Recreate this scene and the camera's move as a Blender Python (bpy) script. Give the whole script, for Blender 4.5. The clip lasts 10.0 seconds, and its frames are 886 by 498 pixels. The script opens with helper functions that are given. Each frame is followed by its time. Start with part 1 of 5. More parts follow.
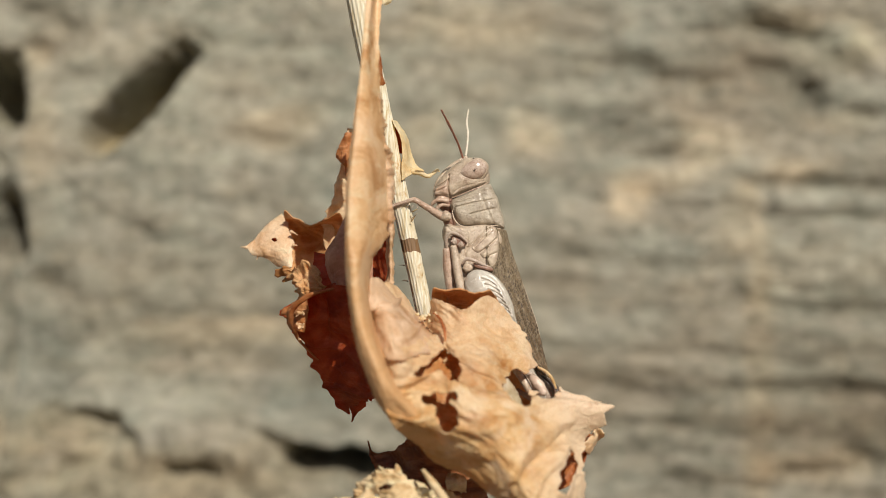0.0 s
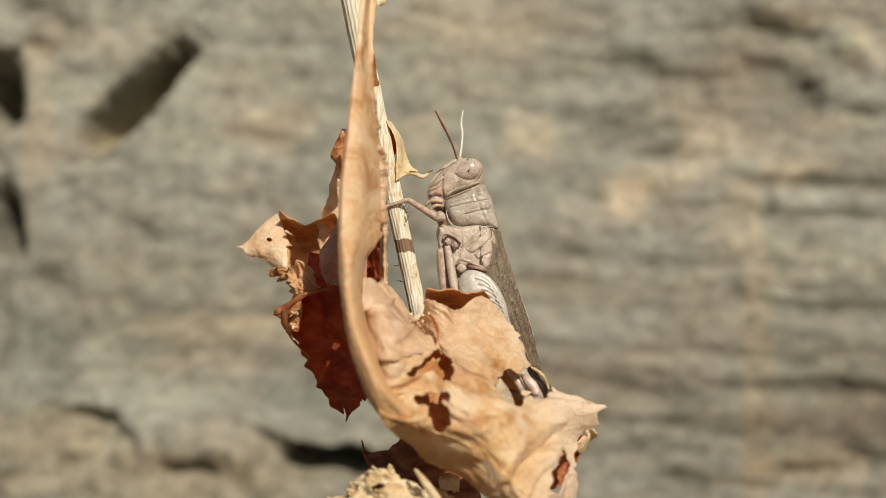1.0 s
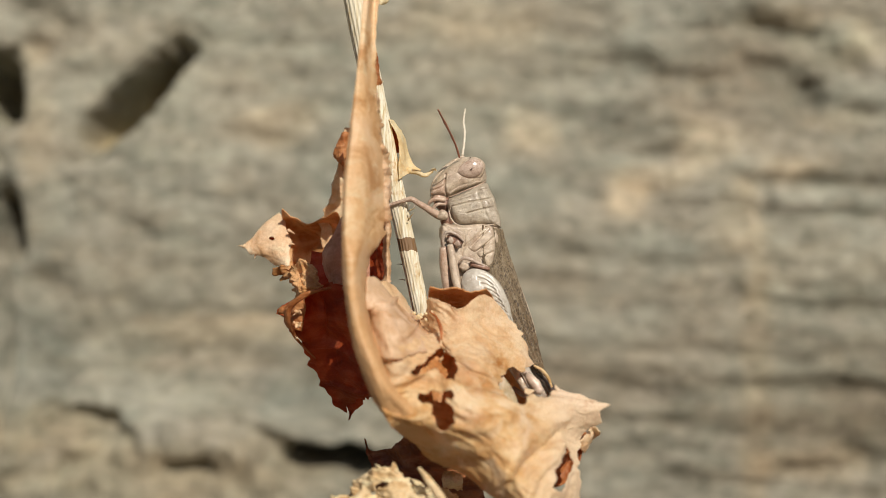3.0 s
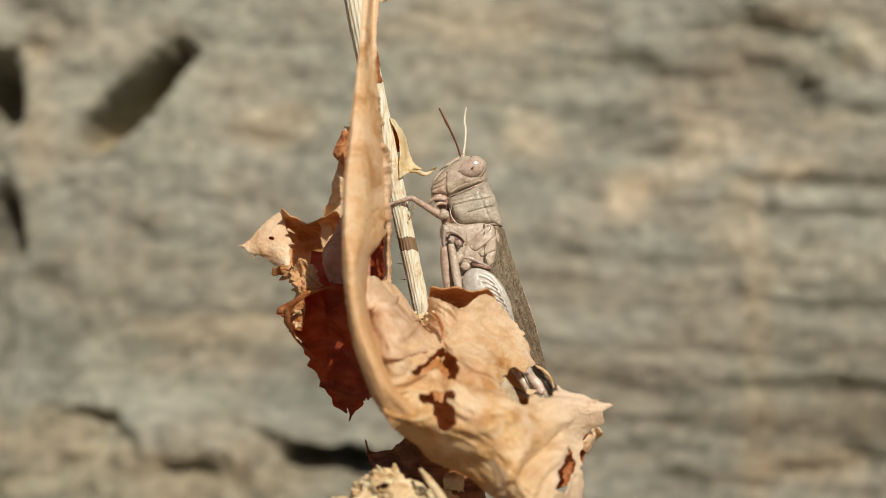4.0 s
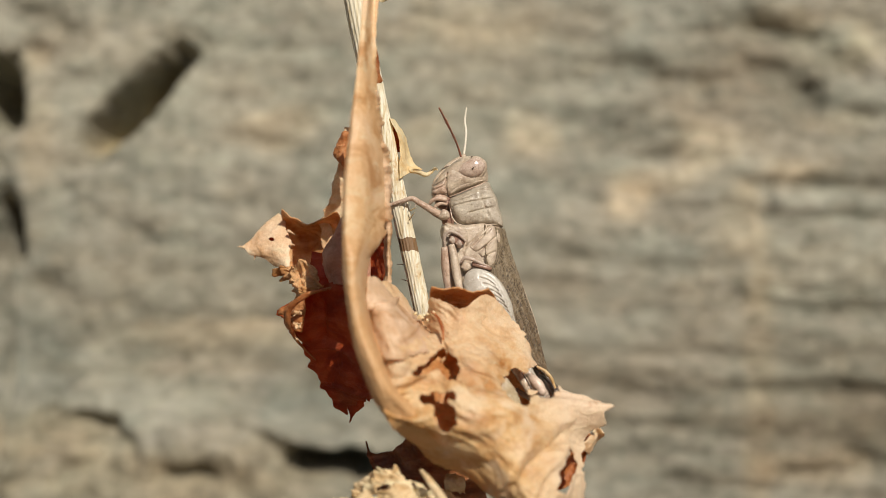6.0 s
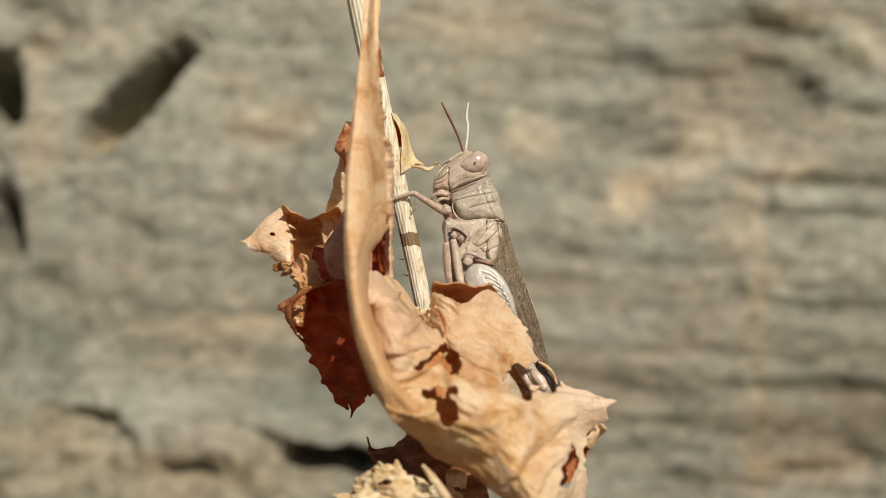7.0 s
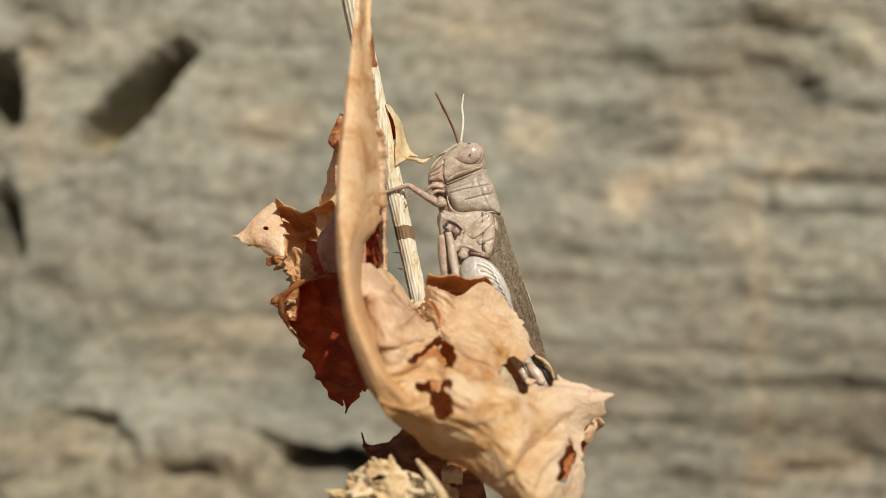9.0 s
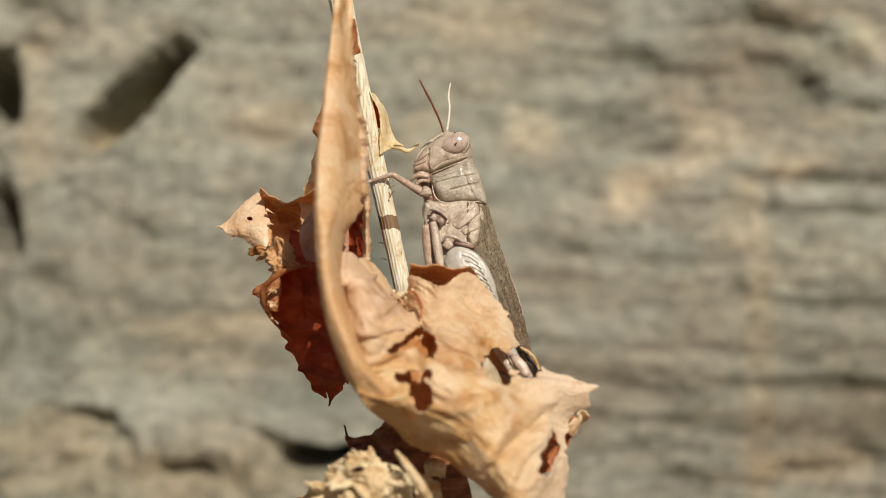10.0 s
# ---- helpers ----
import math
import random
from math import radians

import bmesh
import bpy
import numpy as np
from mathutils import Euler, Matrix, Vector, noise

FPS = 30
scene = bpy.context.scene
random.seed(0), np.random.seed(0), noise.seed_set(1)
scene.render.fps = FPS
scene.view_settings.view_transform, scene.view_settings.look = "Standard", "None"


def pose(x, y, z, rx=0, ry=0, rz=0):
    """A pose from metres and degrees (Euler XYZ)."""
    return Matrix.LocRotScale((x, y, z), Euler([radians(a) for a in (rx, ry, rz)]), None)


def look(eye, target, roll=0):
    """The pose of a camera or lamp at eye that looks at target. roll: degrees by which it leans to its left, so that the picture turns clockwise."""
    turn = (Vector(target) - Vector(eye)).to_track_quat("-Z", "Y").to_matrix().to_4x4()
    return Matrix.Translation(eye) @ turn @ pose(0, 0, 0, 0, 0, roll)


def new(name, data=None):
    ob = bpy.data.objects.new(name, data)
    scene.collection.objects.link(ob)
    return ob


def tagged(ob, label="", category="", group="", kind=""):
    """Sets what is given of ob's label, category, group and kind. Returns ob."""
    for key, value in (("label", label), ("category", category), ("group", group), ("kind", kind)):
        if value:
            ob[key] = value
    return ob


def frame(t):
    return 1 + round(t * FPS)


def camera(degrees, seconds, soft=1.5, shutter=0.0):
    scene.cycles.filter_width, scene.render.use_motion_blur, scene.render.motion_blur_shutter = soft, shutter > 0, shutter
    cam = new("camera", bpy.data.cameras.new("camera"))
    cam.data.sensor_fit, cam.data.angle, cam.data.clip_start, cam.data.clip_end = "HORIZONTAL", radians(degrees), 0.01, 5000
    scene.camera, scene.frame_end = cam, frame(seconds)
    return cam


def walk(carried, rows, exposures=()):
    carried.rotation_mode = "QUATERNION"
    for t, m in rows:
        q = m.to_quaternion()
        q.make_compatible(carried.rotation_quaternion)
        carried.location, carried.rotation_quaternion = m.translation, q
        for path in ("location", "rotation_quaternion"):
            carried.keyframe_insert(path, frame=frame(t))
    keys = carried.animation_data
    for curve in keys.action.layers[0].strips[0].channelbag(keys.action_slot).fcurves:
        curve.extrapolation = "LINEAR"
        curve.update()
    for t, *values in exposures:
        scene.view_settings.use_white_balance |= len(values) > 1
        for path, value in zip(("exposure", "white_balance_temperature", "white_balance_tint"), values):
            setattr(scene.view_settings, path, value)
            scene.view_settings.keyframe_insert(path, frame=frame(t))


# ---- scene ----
# Lengths below are in millimetres where a name or comment says so; meshes are stored in metres.
MM = 0.001

cam = camera(55, 10.0, soft=0.7)
cam.data.dof.use_dof = True
cam.data.dof.focus_distance = 0.1245
cam.data.dof.aperture_fstop = 15.0
cam.data.dof.aperture_blades = 0
walk(cam, [
    (0, pose(0.00000, -0.12048, 0.00000, 90.000, -0.000, 0.000)),
    (0.5, pose(0.00059, -0.12089, 0.00028, 90.046, -0.090, -0.083)),
    (1, pose(0.00074, -0.12091, 0.00022, 89.924, -0.110, -0.065)),
    (1.5, pose(0.00060, -0.12074, -0.00022, 89.740, -0.124, 0.003)),
    (2, pose(0.00062, -0.12094, -0.00001, 89.706, -0.171, -0.007)),
    (2.5, pose(0.00047, -0.12122, 0.00027, 89.742, -0.110, -0.052)),
    (4, pose(0.00010, -0.12012, -0.00007, 89.927, 0.005, -0.114)),
    (4.5, pose(0.00046, -0.11976, -0.00055, 89.943, -0.148, -0.122)),
    (5, pose(0.00084, -0.11944, -0.00069, 90.095, -0.192, -0.127)),
    (5.5, pose(0.00065, -0.11925, -0.00088, 90.056, 0.036, -0.022)),
    (5.7, pose(0.00045, -0.11970, -0.00034, 90.138, 0.159, -0.014)),
    (7, pose(-0.00020, -0.11926, -0.00086, 89.992, -0.005, -0.103)),
    (7.5, pose(-0.00035, -0.11923, -0.00080, 90.077, 0.125, -0.154)),
    (8, pose(-0.00011, -0.11894, -0.00101, 90.083, 0.203, -0.078)),
    (8.5, pose(0.00028, -0.11793, -0.00178, 90.130, 0.177, -0.039)),
    (9, pose(0.00066, -0.11754, -0.00215, 90.123, 0.234, -0.028)),
    (9.5, pose(0.00102, -0.11559, -0.00368, 90.025, -0.006, -0.151)),
    (10, pose(0.00307, -0.11580, -0.00344, 90.084, 0.094, 0.094)),
], exposures=((0, 0.14), (10, 0.14)))

# ---- sky and sun ----
SUN_WAY = Vector((0.31, -0.72, 0.61)).normalized()  # towards the sun
world = bpy.data.worlds.new("sky")
scene.world = world
world.use_nodes = True
wn = world.node_tree
sky = wn.nodes.new("ShaderNodeTexSky")
sky.sky_type, sky.sun_disc = "NISHITA", False
sky.sun_elevation = math.asin(SUN_WAY.z)
sky.sun_rotation = math.atan2(SUN_WAY.x, SUN_WAY.y)
wn.nodes["Background"].inputs["Strength"].default_value = 0.04
wn.links.new(sky.outputs["Color"], wn.nodes["Background"].inputs["Color"])
sun_data = bpy.data.lights.new("sun", "SUN")
sun_data.energy, sun_data.angle, sun_data.color = 4.0, radians(0.53), (1.0, 0.93, 0.82)
sun = new("sun", sun_data)
sun.matrix_world = look(SUN_WAY * 3, (0, 0, 0))

# ---- materials ----
class Mat:
    """A small builder of node materials; texture coordinates are the object's own, in millimetres."""

    def __init__(self, name):
        self.m = bpy.data.materials.new(name)
        self.m.use_nodes = True
        self.n, self.l = self.m.node_tree.nodes, self.m.node_tree.links
        self.bsdf, self.out = self.n["Principled BSDF"], self.n["Material Output"]
        tc = self.n.new("ShaderNodeTexCoord")
        mp = self.n.new("ShaderNodeMapping")
        mp.inputs["Scale"].default_value = (1000, 1000, 1000)
        self.l.new(tc.outputs["Object"], mp.inputs["Vector"])
        self.co = mp.outputs["Vector"]

    def scaled(self, sx, sy, sz, rot=(0, 0, 0), co=None):
        mp = self.n.new("ShaderNodeMapping")
        mp.inputs["Scale"].default_value = (sx, sy, sz)
        mp.inputs["Rotation"].default_value = [radians(a) for a in rot]
        self.l.new(co or self.co, mp.inputs["Vector"])
        return mp.outputs["Vector"]

    def noise(self, scale, detail=3, rough=0.55, co=None, warp=0.0):
        t = self.n.new("ShaderNodeTexNoise")
        t.inputs["Scale"].default_value, t.inputs["Detail"].default_value = scale, detail
        t.inputs["Roughness"].default_value, t.inputs["Distortion"].default_value = rough, warp
        self.l.new(co or self.co, t.inputs["Vector"])
        return t.outputs["Fac"]

    def cells(self, scale, feature="DISTANCE_TO_EDGE", co=None):
        t = self.n.new("ShaderNodeTexVoronoi")
        t.feature = feature
        t.inputs["Scale"].default_value = scale
        self.l.new(co or self.co, t.inputs["Vector"])
        return t.outputs["Distance"]

    def wave(self, scale, warp=1.0, detail=2, co=None, axis="X"):
        t = self.n.new("ShaderNodeTexWave")
        t.bands_direction = axis
        t.inputs["Scale"].default_value, t.inputs["Distortion"].default_value = scale, warp
        t.inputs["Detail"].default_value = detail
        self.l.new(co or self.co, t.inputs["Vector"])
        return t.outputs["Fac"]

    def ramp(self, fac, *stops):
        r = self.n.new("ShaderNodeValToRGB")
        e = r.color_ramp.elements
        while len(e) < len(stops):
            e.new(0.5)
        for el, (p, c) in zip(e, stops):
            el.position = p
            el.color = (*c, 1) if isinstance(c, tuple) else (c, c, c, 1)
        self.l.new(fac, r.inputs["Fac"])
        return r.outputs["Color"]

    def mix(self, fac, a, b, blend="MIX"):
        x = self.n.new("ShaderNodeMix")
        x.data_type, x.blend_type = "RGBA", blend
        for k, v in (("Factor", fac), ("A", a), ("B", b)):
            sock = [s for s in x.inputs if s.name == k and s.enabled][0]
            if isinstance(v, bpy.types.NodeSocket):
                self.l.new(v, sock)
            else:
                sock.default_value = v if k == "Factor" else (*v, 1)
        return [s for s in x.outputs if s.enabled][0]

    def maths(self, op, a, b=0.0):
        x = self.n.new("ShaderNodeMath")
        x.operation = op
        for k, v in ((0, a), (1, b)):
            if isinstance(v, bpy.types.NodeSocket):
                self.l.new(v, x.inputs[k])
            else:
                x.inputs[k].default_value = v
        return x.outputs[0]

    def bump(self, height, strength, distance, under=None):
        b = self.n.new("ShaderNodeBump")
        b.inputs["Strength"].default_value, b.inputs["Distance"].default_value = strength, distance * MM
        self.l.new(height, b.inputs["Height"])
        if under:
            self.l.new(under, b.inputs["Normal"])
        return b.outputs["Normal"]

    def attribute(self, name):
        a = self.n.new("ShaderNodeAttribute")
        a.attribute_name = name
        return a.outputs["Color"]

    def finish(self, color, rough, normal=None, specular=0.4):
        if isinstance(color, tuple):
            self.bsdf.inputs["Base Color"].default_value = (*color, 1)
        else:
            self.l.new(color, self.bsdf.inputs["Base Color"])
        if isinstance(rough, float):
            self.bsdf.inputs["Roughness"].default_value = rough
        else:
            self.l.new(rough, self.bsdf.inputs["Roughness"])
        self.bsdf.inputs["Specular IOR Level"].default_value = specular
        if normal:
            self.l.new(normal, self.bsdf.inputs["Normal"])
        return self.m

    def see_through(self, color, share):
        """Lets light pass diffusely, as a thin dry blade does."""
        t = self.n.new("ShaderNodeBsdfTranslucent")
        if isinstance(color, tuple):
            t.inputs["Color"].default_value = (*color, 1)
        else:
            self.l.new(color, t.inputs["Color"])
        mx = self.n.new("ShaderNodeMixShader")
        mx.inputs["Fac"].default_value = share
        self.l.new(self.bsdf.outputs[0], mx.inputs[1])
        self.l.new(t.outputs[0], mx.inputs[2])
        self.l.new(mx.outputs[0], self.out.inputs["Surface"])
        return self.m


def leaf_material(name, pale, mid, brown, share=0.3, glow=(0.55, 0.17, 0.04), relief=1.0, worn=1.0, bleached=False, browned=False):
    m = Mat(name)
    flow = m.scaled(0.28, 0.6, 1.0, (0, -24, 0))
    big = m.noise(0.15, 5, 0.6, co=m.scaled(0.7, 1, 1.2, (0, 25, 0)), warp=1.2)
    col = m.ramp(big, (0.36, brown), (0.47, mid), (0.60, pale))
    streak = m.noise(0.5, 4, 0.6, co=flow, warp=0.6)
    col = m.mix(m.ramp(streak, (0.50, 0.0), (0.68, 0.6)), col, tuple(min(0.92, c * 1.08 + 0.07) for c in pale))
    col = m.mix(m.ramp(streak, (0.31, 0.7 * worn), (0.46, 0.0)), col, brown)
    if bleached:
        # sun-bleached towards the outer tip and up beside the stem
        sep = m.n.new("ShaderNodeSeparateXYZ")
        m.l.new(m.co, sep.inputs[0])
        wander = m.maths("MULTIPLY", m.noise(0.12, 4, 0.6, warp=1.0), 14.0)
        # browner leaf at the lower left, with the underside's shade painted in
        down_left = m.maths("SUBTRACT", m.maths("MULTIPLY", sep.outputs["Z"], -0.8), m.maths("MULTIPLY", sep.outputs["X"], 0.6))
        down_left = m.maths("MULTIPLY", m.maths("ADD", down_left, m.maths("MULTIPLY", wander, 0.35)), 0.04)
        rust_and_shade = m.ramp(down_left, (0.76, 0.0), (0.92, 0.6))
        tip = m.ramp(m.maths("MULTIPLY", m.maths("ADD", sep.outputs["X"], wander), 0.03), (0.49, 0.0), (0.70, 0.85))
        low = m.ramp(m.maths("MULTIPLY", m.maths("SUBTRACT", wander, sep.outputs["Z"]), 0.03), (0.66, 0.0), (0.86, 0.4))
        col = m.mix(low, col, (0.86, 0.63, 0.29))
        high = m.ramp(m.maths("MULTIPLY", m.maths("ADD", m.maths("ADD", wander, sep.outputs["Z"]), 30.0), 0.03), (0.60, 0.0), (0.82, 0.62))
        col = m.mix(high, col, (0.90, 0.70, 0.43))
        col = m.mix(tip, col, (0.92, 0.785, 0.58))
        col = m.mix(rust_and_shade, col, (0.60, 0.29, 0.09))
        cloud = m.ramp(m.noise(0.16, 3, 0.5, co=m.scaled(1, 1, 1, (35, 15, 60)), warp=0.8), (0.54, 0.0), (0.66, 0.7))
        col = m.mix(m.maths("MULTIPLY", cloud, 0.8), col, (0.92, 0.79, 0.56))
    if browned:
        # browner towards its foot
        sep = m.n.new("ShaderNodeSeparateXYZ")
        m.l.new(m.co, sep.inputs[0])
        wander = m.maths("MULTIPLY", m.noise(0.14, 4, 0.6, warp=1.0), 8.0)
        down = m.maths("MULTIPLY", m.maths("SUBTRACT", wander, sep.outputs["Z"]), 0.04)
        col = m.mix(m.ramp(down, (0.08, 0.0), (0.58, 0.8)), col, tuple(0.35 * a + 0.65 * b for a, b in zip(mid, brown)))
    bend = m.n.new("ShaderNodeVectorMath")
    bend.operation = "MULTIPLY_ADD"
    wob = m.n.new("ShaderNodeTexNoise")
    wob.inputs["Scale"].default_value = 0.35
    m.l.new(m.co, wob.inputs["Vector"])
    m.l.new(wob.outputs["Color"], bend.inputs[0])
    bend.inputs[1].default_value = (2.4, 2.4, 2.4)
    m.l.new(m.co, bend.inputs[2])
    veins = m.cells(0.22, co=m.scaled(1, 0.4, 1.5, (20, 30, 25), co=bend.outputs[0]))
    vein_mask = m.ramp(veins, (0.0, 1.0), (0.028, 0.0))
    small = m.ramp(m.cells(0.85, co=m.scaled(1, 0.5, 1.2, (5, 50, 15), co=bend.outputs[0])), (0.0, 1.0), (0.035, 0.0))
    col = m.mix(m.maths("MULTIPLY", vein_mask, 0.25 * worn), col, tuple(min(0.93, c * 1.15 + 0.05) for c in pale))
    col = m.mix(m.maths("MULTIPLY", small, 0.15 * worn), col, brown)
    spots = m.ramp(m.noise(0.55, 5, 0.7), (0.60, 0.0), (0.72, 1.0))
    col = m.mix(m.maths("MULTIPLY", spots, 0.4 * worn), col, brown)
    flush = m.ramp(m.noise(0.06, 3, 0.5, co=m.scaled(1, 1, 1, (70, 40, 10))), (0.46, (1.0, 1.0, 1.0)), (0.62, (1.0, 1.01, 1.07)))
    col = m.mix(1.0, col, flush, "MULTIPLY")
    grain = m.ramp(m.noise(5.0, 4, 0.75, co=m.scaled(1, 1, 0.6, (0, 20, 0))), (0.33, (0.86, 0.82, 0.77)), (0.60, (1.05, 1.05, 1.05)))
    col = m.mix(1.0, col, grain, "MULTIPLY")
    nrm = m.bump(vein_mask, 0.35 * worn, 0.12)
    nrm = m.bump(small, 0.2 * worn, 0.06, nrm)
    nrm = m.bump(streak, 0.35 * relief, 1.2, nrm)
    nrm = m.bump(m.noise(0.42, 4, 0.55, warp=1.0), 0.45 * relief, 1.0, nrm)
    nrm = m.bump(m.noise(2.4, 4, 0.65), 0.5 * relief, 0.12, nrm)
    m.finish(col, 0.5, nrm, 0.4)
    return m.see_through(m.mix(0.5, col, glow), share)


LEAF = leaf_material("dry_leaf", (0.80, 0.50, 0.24), (0.72, 0.38, 0.14), (0.50, 0.21, 0.06), 0.35, (0.7, 0.2, 0.03))
LEAF_PALE = leaf_material("pale_dry_leaf", (0.87, 0.675, 0.405), (0.745, 0.46, 0.19), (0.51, 0.22, 0.055), 0.36, (0.8, 0.3, 0.05), 0.6, bleached=True)
LEAF_PEACH = leaf_material("peach_dry_leaf", (0.92, 0.73, 0.49), (0.88, 0.63, 0.38), (0.76, 0.48, 0.24), 0.3, (0.8, 0.35, 0.1), 0.6, 0.5)
LEAF_PINK = leaf_material("pinkish_dry_leaf", (0.80, 0.59, 0.385), (0.72, 0.49, 0.285), (0.56, 0.33, 0.16), 0.3, (0.8, 0.3, 0.08), 0.5, 0.6)
LEAF_CREAM = leaf_material("cream_dry_leaf", (0.93, 0.84, 0.58), (0.92, 0.78, 0.48), (0.84, 0.62, 0.30), 0.35, (0.95, 0.7, 0.25), 0.5, 0.3)
# dark saturated red: shade and warm bounce are put into this leaf colour
LEAF_BROWN_SHADE = leaf_material("shade_brown_dry_leaf", (0.52, 0.13, 0.034), (0.36, 0.066, 0.015), (0.19, 0.030, 0.007), 0.5, (0.85, 0.115, 0.008), 0.8, 0.6)
LEAF_BAND = leaf_material("smooth_dry_leaf", (0.90, 0.675, 0.415), (0.84, 0.57, 0.30), (0.62, 0.34, 0.14), 0.3, (0.82, 0.38, 0.1), 0.2, 0.3, browned=True)
LEAF_RUST = leaf_material("rust_dry_leaf", (0.68, 0.33, 0.13), (0.56, 0.22, 0.07), (0.35, 0.10, 0.03), 0.4, (0.7, 0.17, 0.02))
LEAF_MAUVE = leaf_material("mauve_dry_leaf", (0.72, 0.42, 0.29), (0.62, 0.32, 0.21), (0.45, 0.20, 0.11), 0.38, (0.7, 0.22, 0.09), 0.5, 0.5)
LEAF_BONE = leaf_material("bone_dry_leaf", (0.60, 0.52, 0.38), (0.50, 0.41, 0.26), (0.34, 0.24, 0.13), 0.2, (0.7, 0.55, 0.3), 0.5, 0.7)
LEAF_UMBER = leaf_material("umber_dry_leaf", (0.40, 0.17, 0.07), (0.29, 0.105, 0.038), (0.16, 0.05, 0.018), 0.3, (0.5, 0.11, 0.02), 0.9, 0.7)
LEAF_YELLOW = leaf_material("straw_dry_leaf", (0.90, 0.74, 0.47), (0.82, 0.61, 0.34), (0.56, 0.34, 0.13), 0.25, (0.6, 0.28, 0.06))


def stem_material():
    m = Mat("dry_stem")
    along = m.scaled(2.6, 2.6, 0.06, (0, 12, 0))
    streak = m.noise(1.3, 3, 0.6, co=along)
    col = m.ramp(streak, (0.28, (0.42, 0.28, 0.12)), (0.42, (0.64, 0.545, 0.36)), (0.62, (0.80, 0.745, 0.60)))
    blot = m.ramp(m.noise(0.35, 4, 0.7), (0.58, 0.0), (0.70, 1.0))
    col = m.mix(m.maths("MULTIPLY", blot, 0.7), col, (0.46, 0.26, 0.08))
    crack = m.ramp(m.noise(1.0, 4, 0.7, co=m.scaled(3.4, 3.4, 0.12, (0, 12, 0))), (0.30, 1.0), (0.37, 0.0))
    col = m.mix(m.maths("MULTIPLY", crack, 0.75), col, (0.17, 0.09, 0.035))
    # a cast shadow painted into the colour as a brown band round the stem
    sep = m.n.new("ShaderNodeSeparateXYZ")
    m.l.new(m.co, sep.inputs[0])
    level = m.maths("ADD", sep.outputs["Z"], m.maths("MULTIPLY", m.noise(0.9, 2), 1.2))
    shadow_band = m.maths("LESS_THAN", m.maths("ABSOLUTE", m.maths("SUBTRACT", level, 1.1)), 0.95)
    shadow_gaps = m.ramp(m.noise(0.8, 1), (0.80, 1.0), (0.86, 0.0))
    col = m.mix(m.maths("MULTIPLY", m.maths("MULTIPLY", shadow_band, shadow_gaps), 0.9), col, (0.16, 0.075, 0.025))
    nrm = m.bump(streak, 0.6, 0.2)
    nrm = m.bump(m.noise(4, 3, co=m.scaled(1, 1, 0.3)), 0.3, 0.06, nrm)
    return m.finish(col, 0.55, nrm, 0.35)


STEM = stem_material()


def skin_material(name, pale, mid, dark, speck=0.5, rough=0.48, relief=1.0):
    m = Mat(name)
    col = m.ramp(m.noise(0.55, 5, 0.65), (0.36, mid), (0.62, pale))
    blotch = m.ramp(m.noise(1.1, 4, 0.7, co=m.scaled(1, 1, 1.6, (0, 30, 0))), (0.56, 0.0), (0.68, 0.45))
    col = m.mix(m.maths("MULTIPLY", blotch, speck), col, tuple(0.5 * (a + b) for a, b in zip(mid, dark)))
    dots = m.ramp(m.noise(3.2, 6, 0.8), (0.54, 0.0), (0.64, 1.0))
    light = m.ramp(m.noise(1.7, 5, 0.75, co=m.scaled(1, 1, 1, (40, 10, 30))), (0.54, 0.0), (0.68, 0.7))
    col = m.mix(light, col, tuple(min(0.85, c * 1.35) for c in pale))
    col = m.mix(m.maths("MULTIPLY", dots, speck), col, dark)
    nrm = m.bump(m.noise(5.5, 4, 0.75), 0.9 * relief, 0.12)
    nrm = m.bump(m.noise(1.3, 4, 0.6), 0.6 * relief, 0.35, nrm)
    m.bsdf.inputs["Coat Weight"].default_value, m.bsdf.inputs["Coat Roughness"].default_value = 0.4, 0.22
    return m.finish(col, rough, nrm, 0.6)


SKIN = skin_material("grasshopper_skin", (0.59, 0.485, 0.365), (0.41, 0.305, 0.22), (0.14, 0.08, 0.05), 0.55, 0.28, 0.8)
SKIN_PINK = skin_material("grasshopper_leg_skin", (0.50, 0.405, 0.325), (0.36, 0.255, 0.195), (0.15, 0.075, 0.045), 0.45, 0.4)
SKIN_SHIELD = skin_material("grasshopper_shield_skin", (0.50, 0.425, 0.325), (0.34, 0.275, 0.205), (0.11, 0.07, 0.045), 0.6, 0.3)
SKIN_ROSE = skin_material("grasshopper_rosy_skin", (0.57, 0.43, 0.325), (0.42, 0.27, 0.185), (0.16, 0.07, 0.04), 0.45, 0.35)
SKIN_WHITE = skin_material("grasshopper_white_skin", (0.50, 0.46, 0.395), (0.38, 0.335, 0.275), (0.22, 0.16, 0.105), 0.35, 0.22, 0.35)
SKIN_CREAM = skin_material("grasshopper_cream_skin", (0.76, 0.69, 0.56), (0.64, 0.56, 0.44), (0.36, 0.27, 0.18), 0.25, 0.35, 0.4)
SKIN_DARK = skin_material("grasshopper_dark_skin", (0.10, 0.06, 0.04), (0.05, 0.03, 0.02), (0.02, 0.01, 0.01), 0.3, 0.35)
SKIN_BLUSH = skin_material("grasshopper_blush_skin", (0.64, 0.51, 0.41), (0.50, 0.36, 0.27), (0.30, 0.17, 0.12), 0.35, 0.25, 0.6)
SKIN_UMBER = skin_material("grasshopper_umber_skin", (0.30, 0.17, 0.115), (0.20, 0.095, 0.06), (0.07, 0.03, 0.02), 0.4, 0.35)
RUST = skin_material("rust_antenna", (0.40, 0.15, 0.09), (0.30, 0.10, 0.06), (0.14, 0.045, 0.03), 0.3, 0.35)


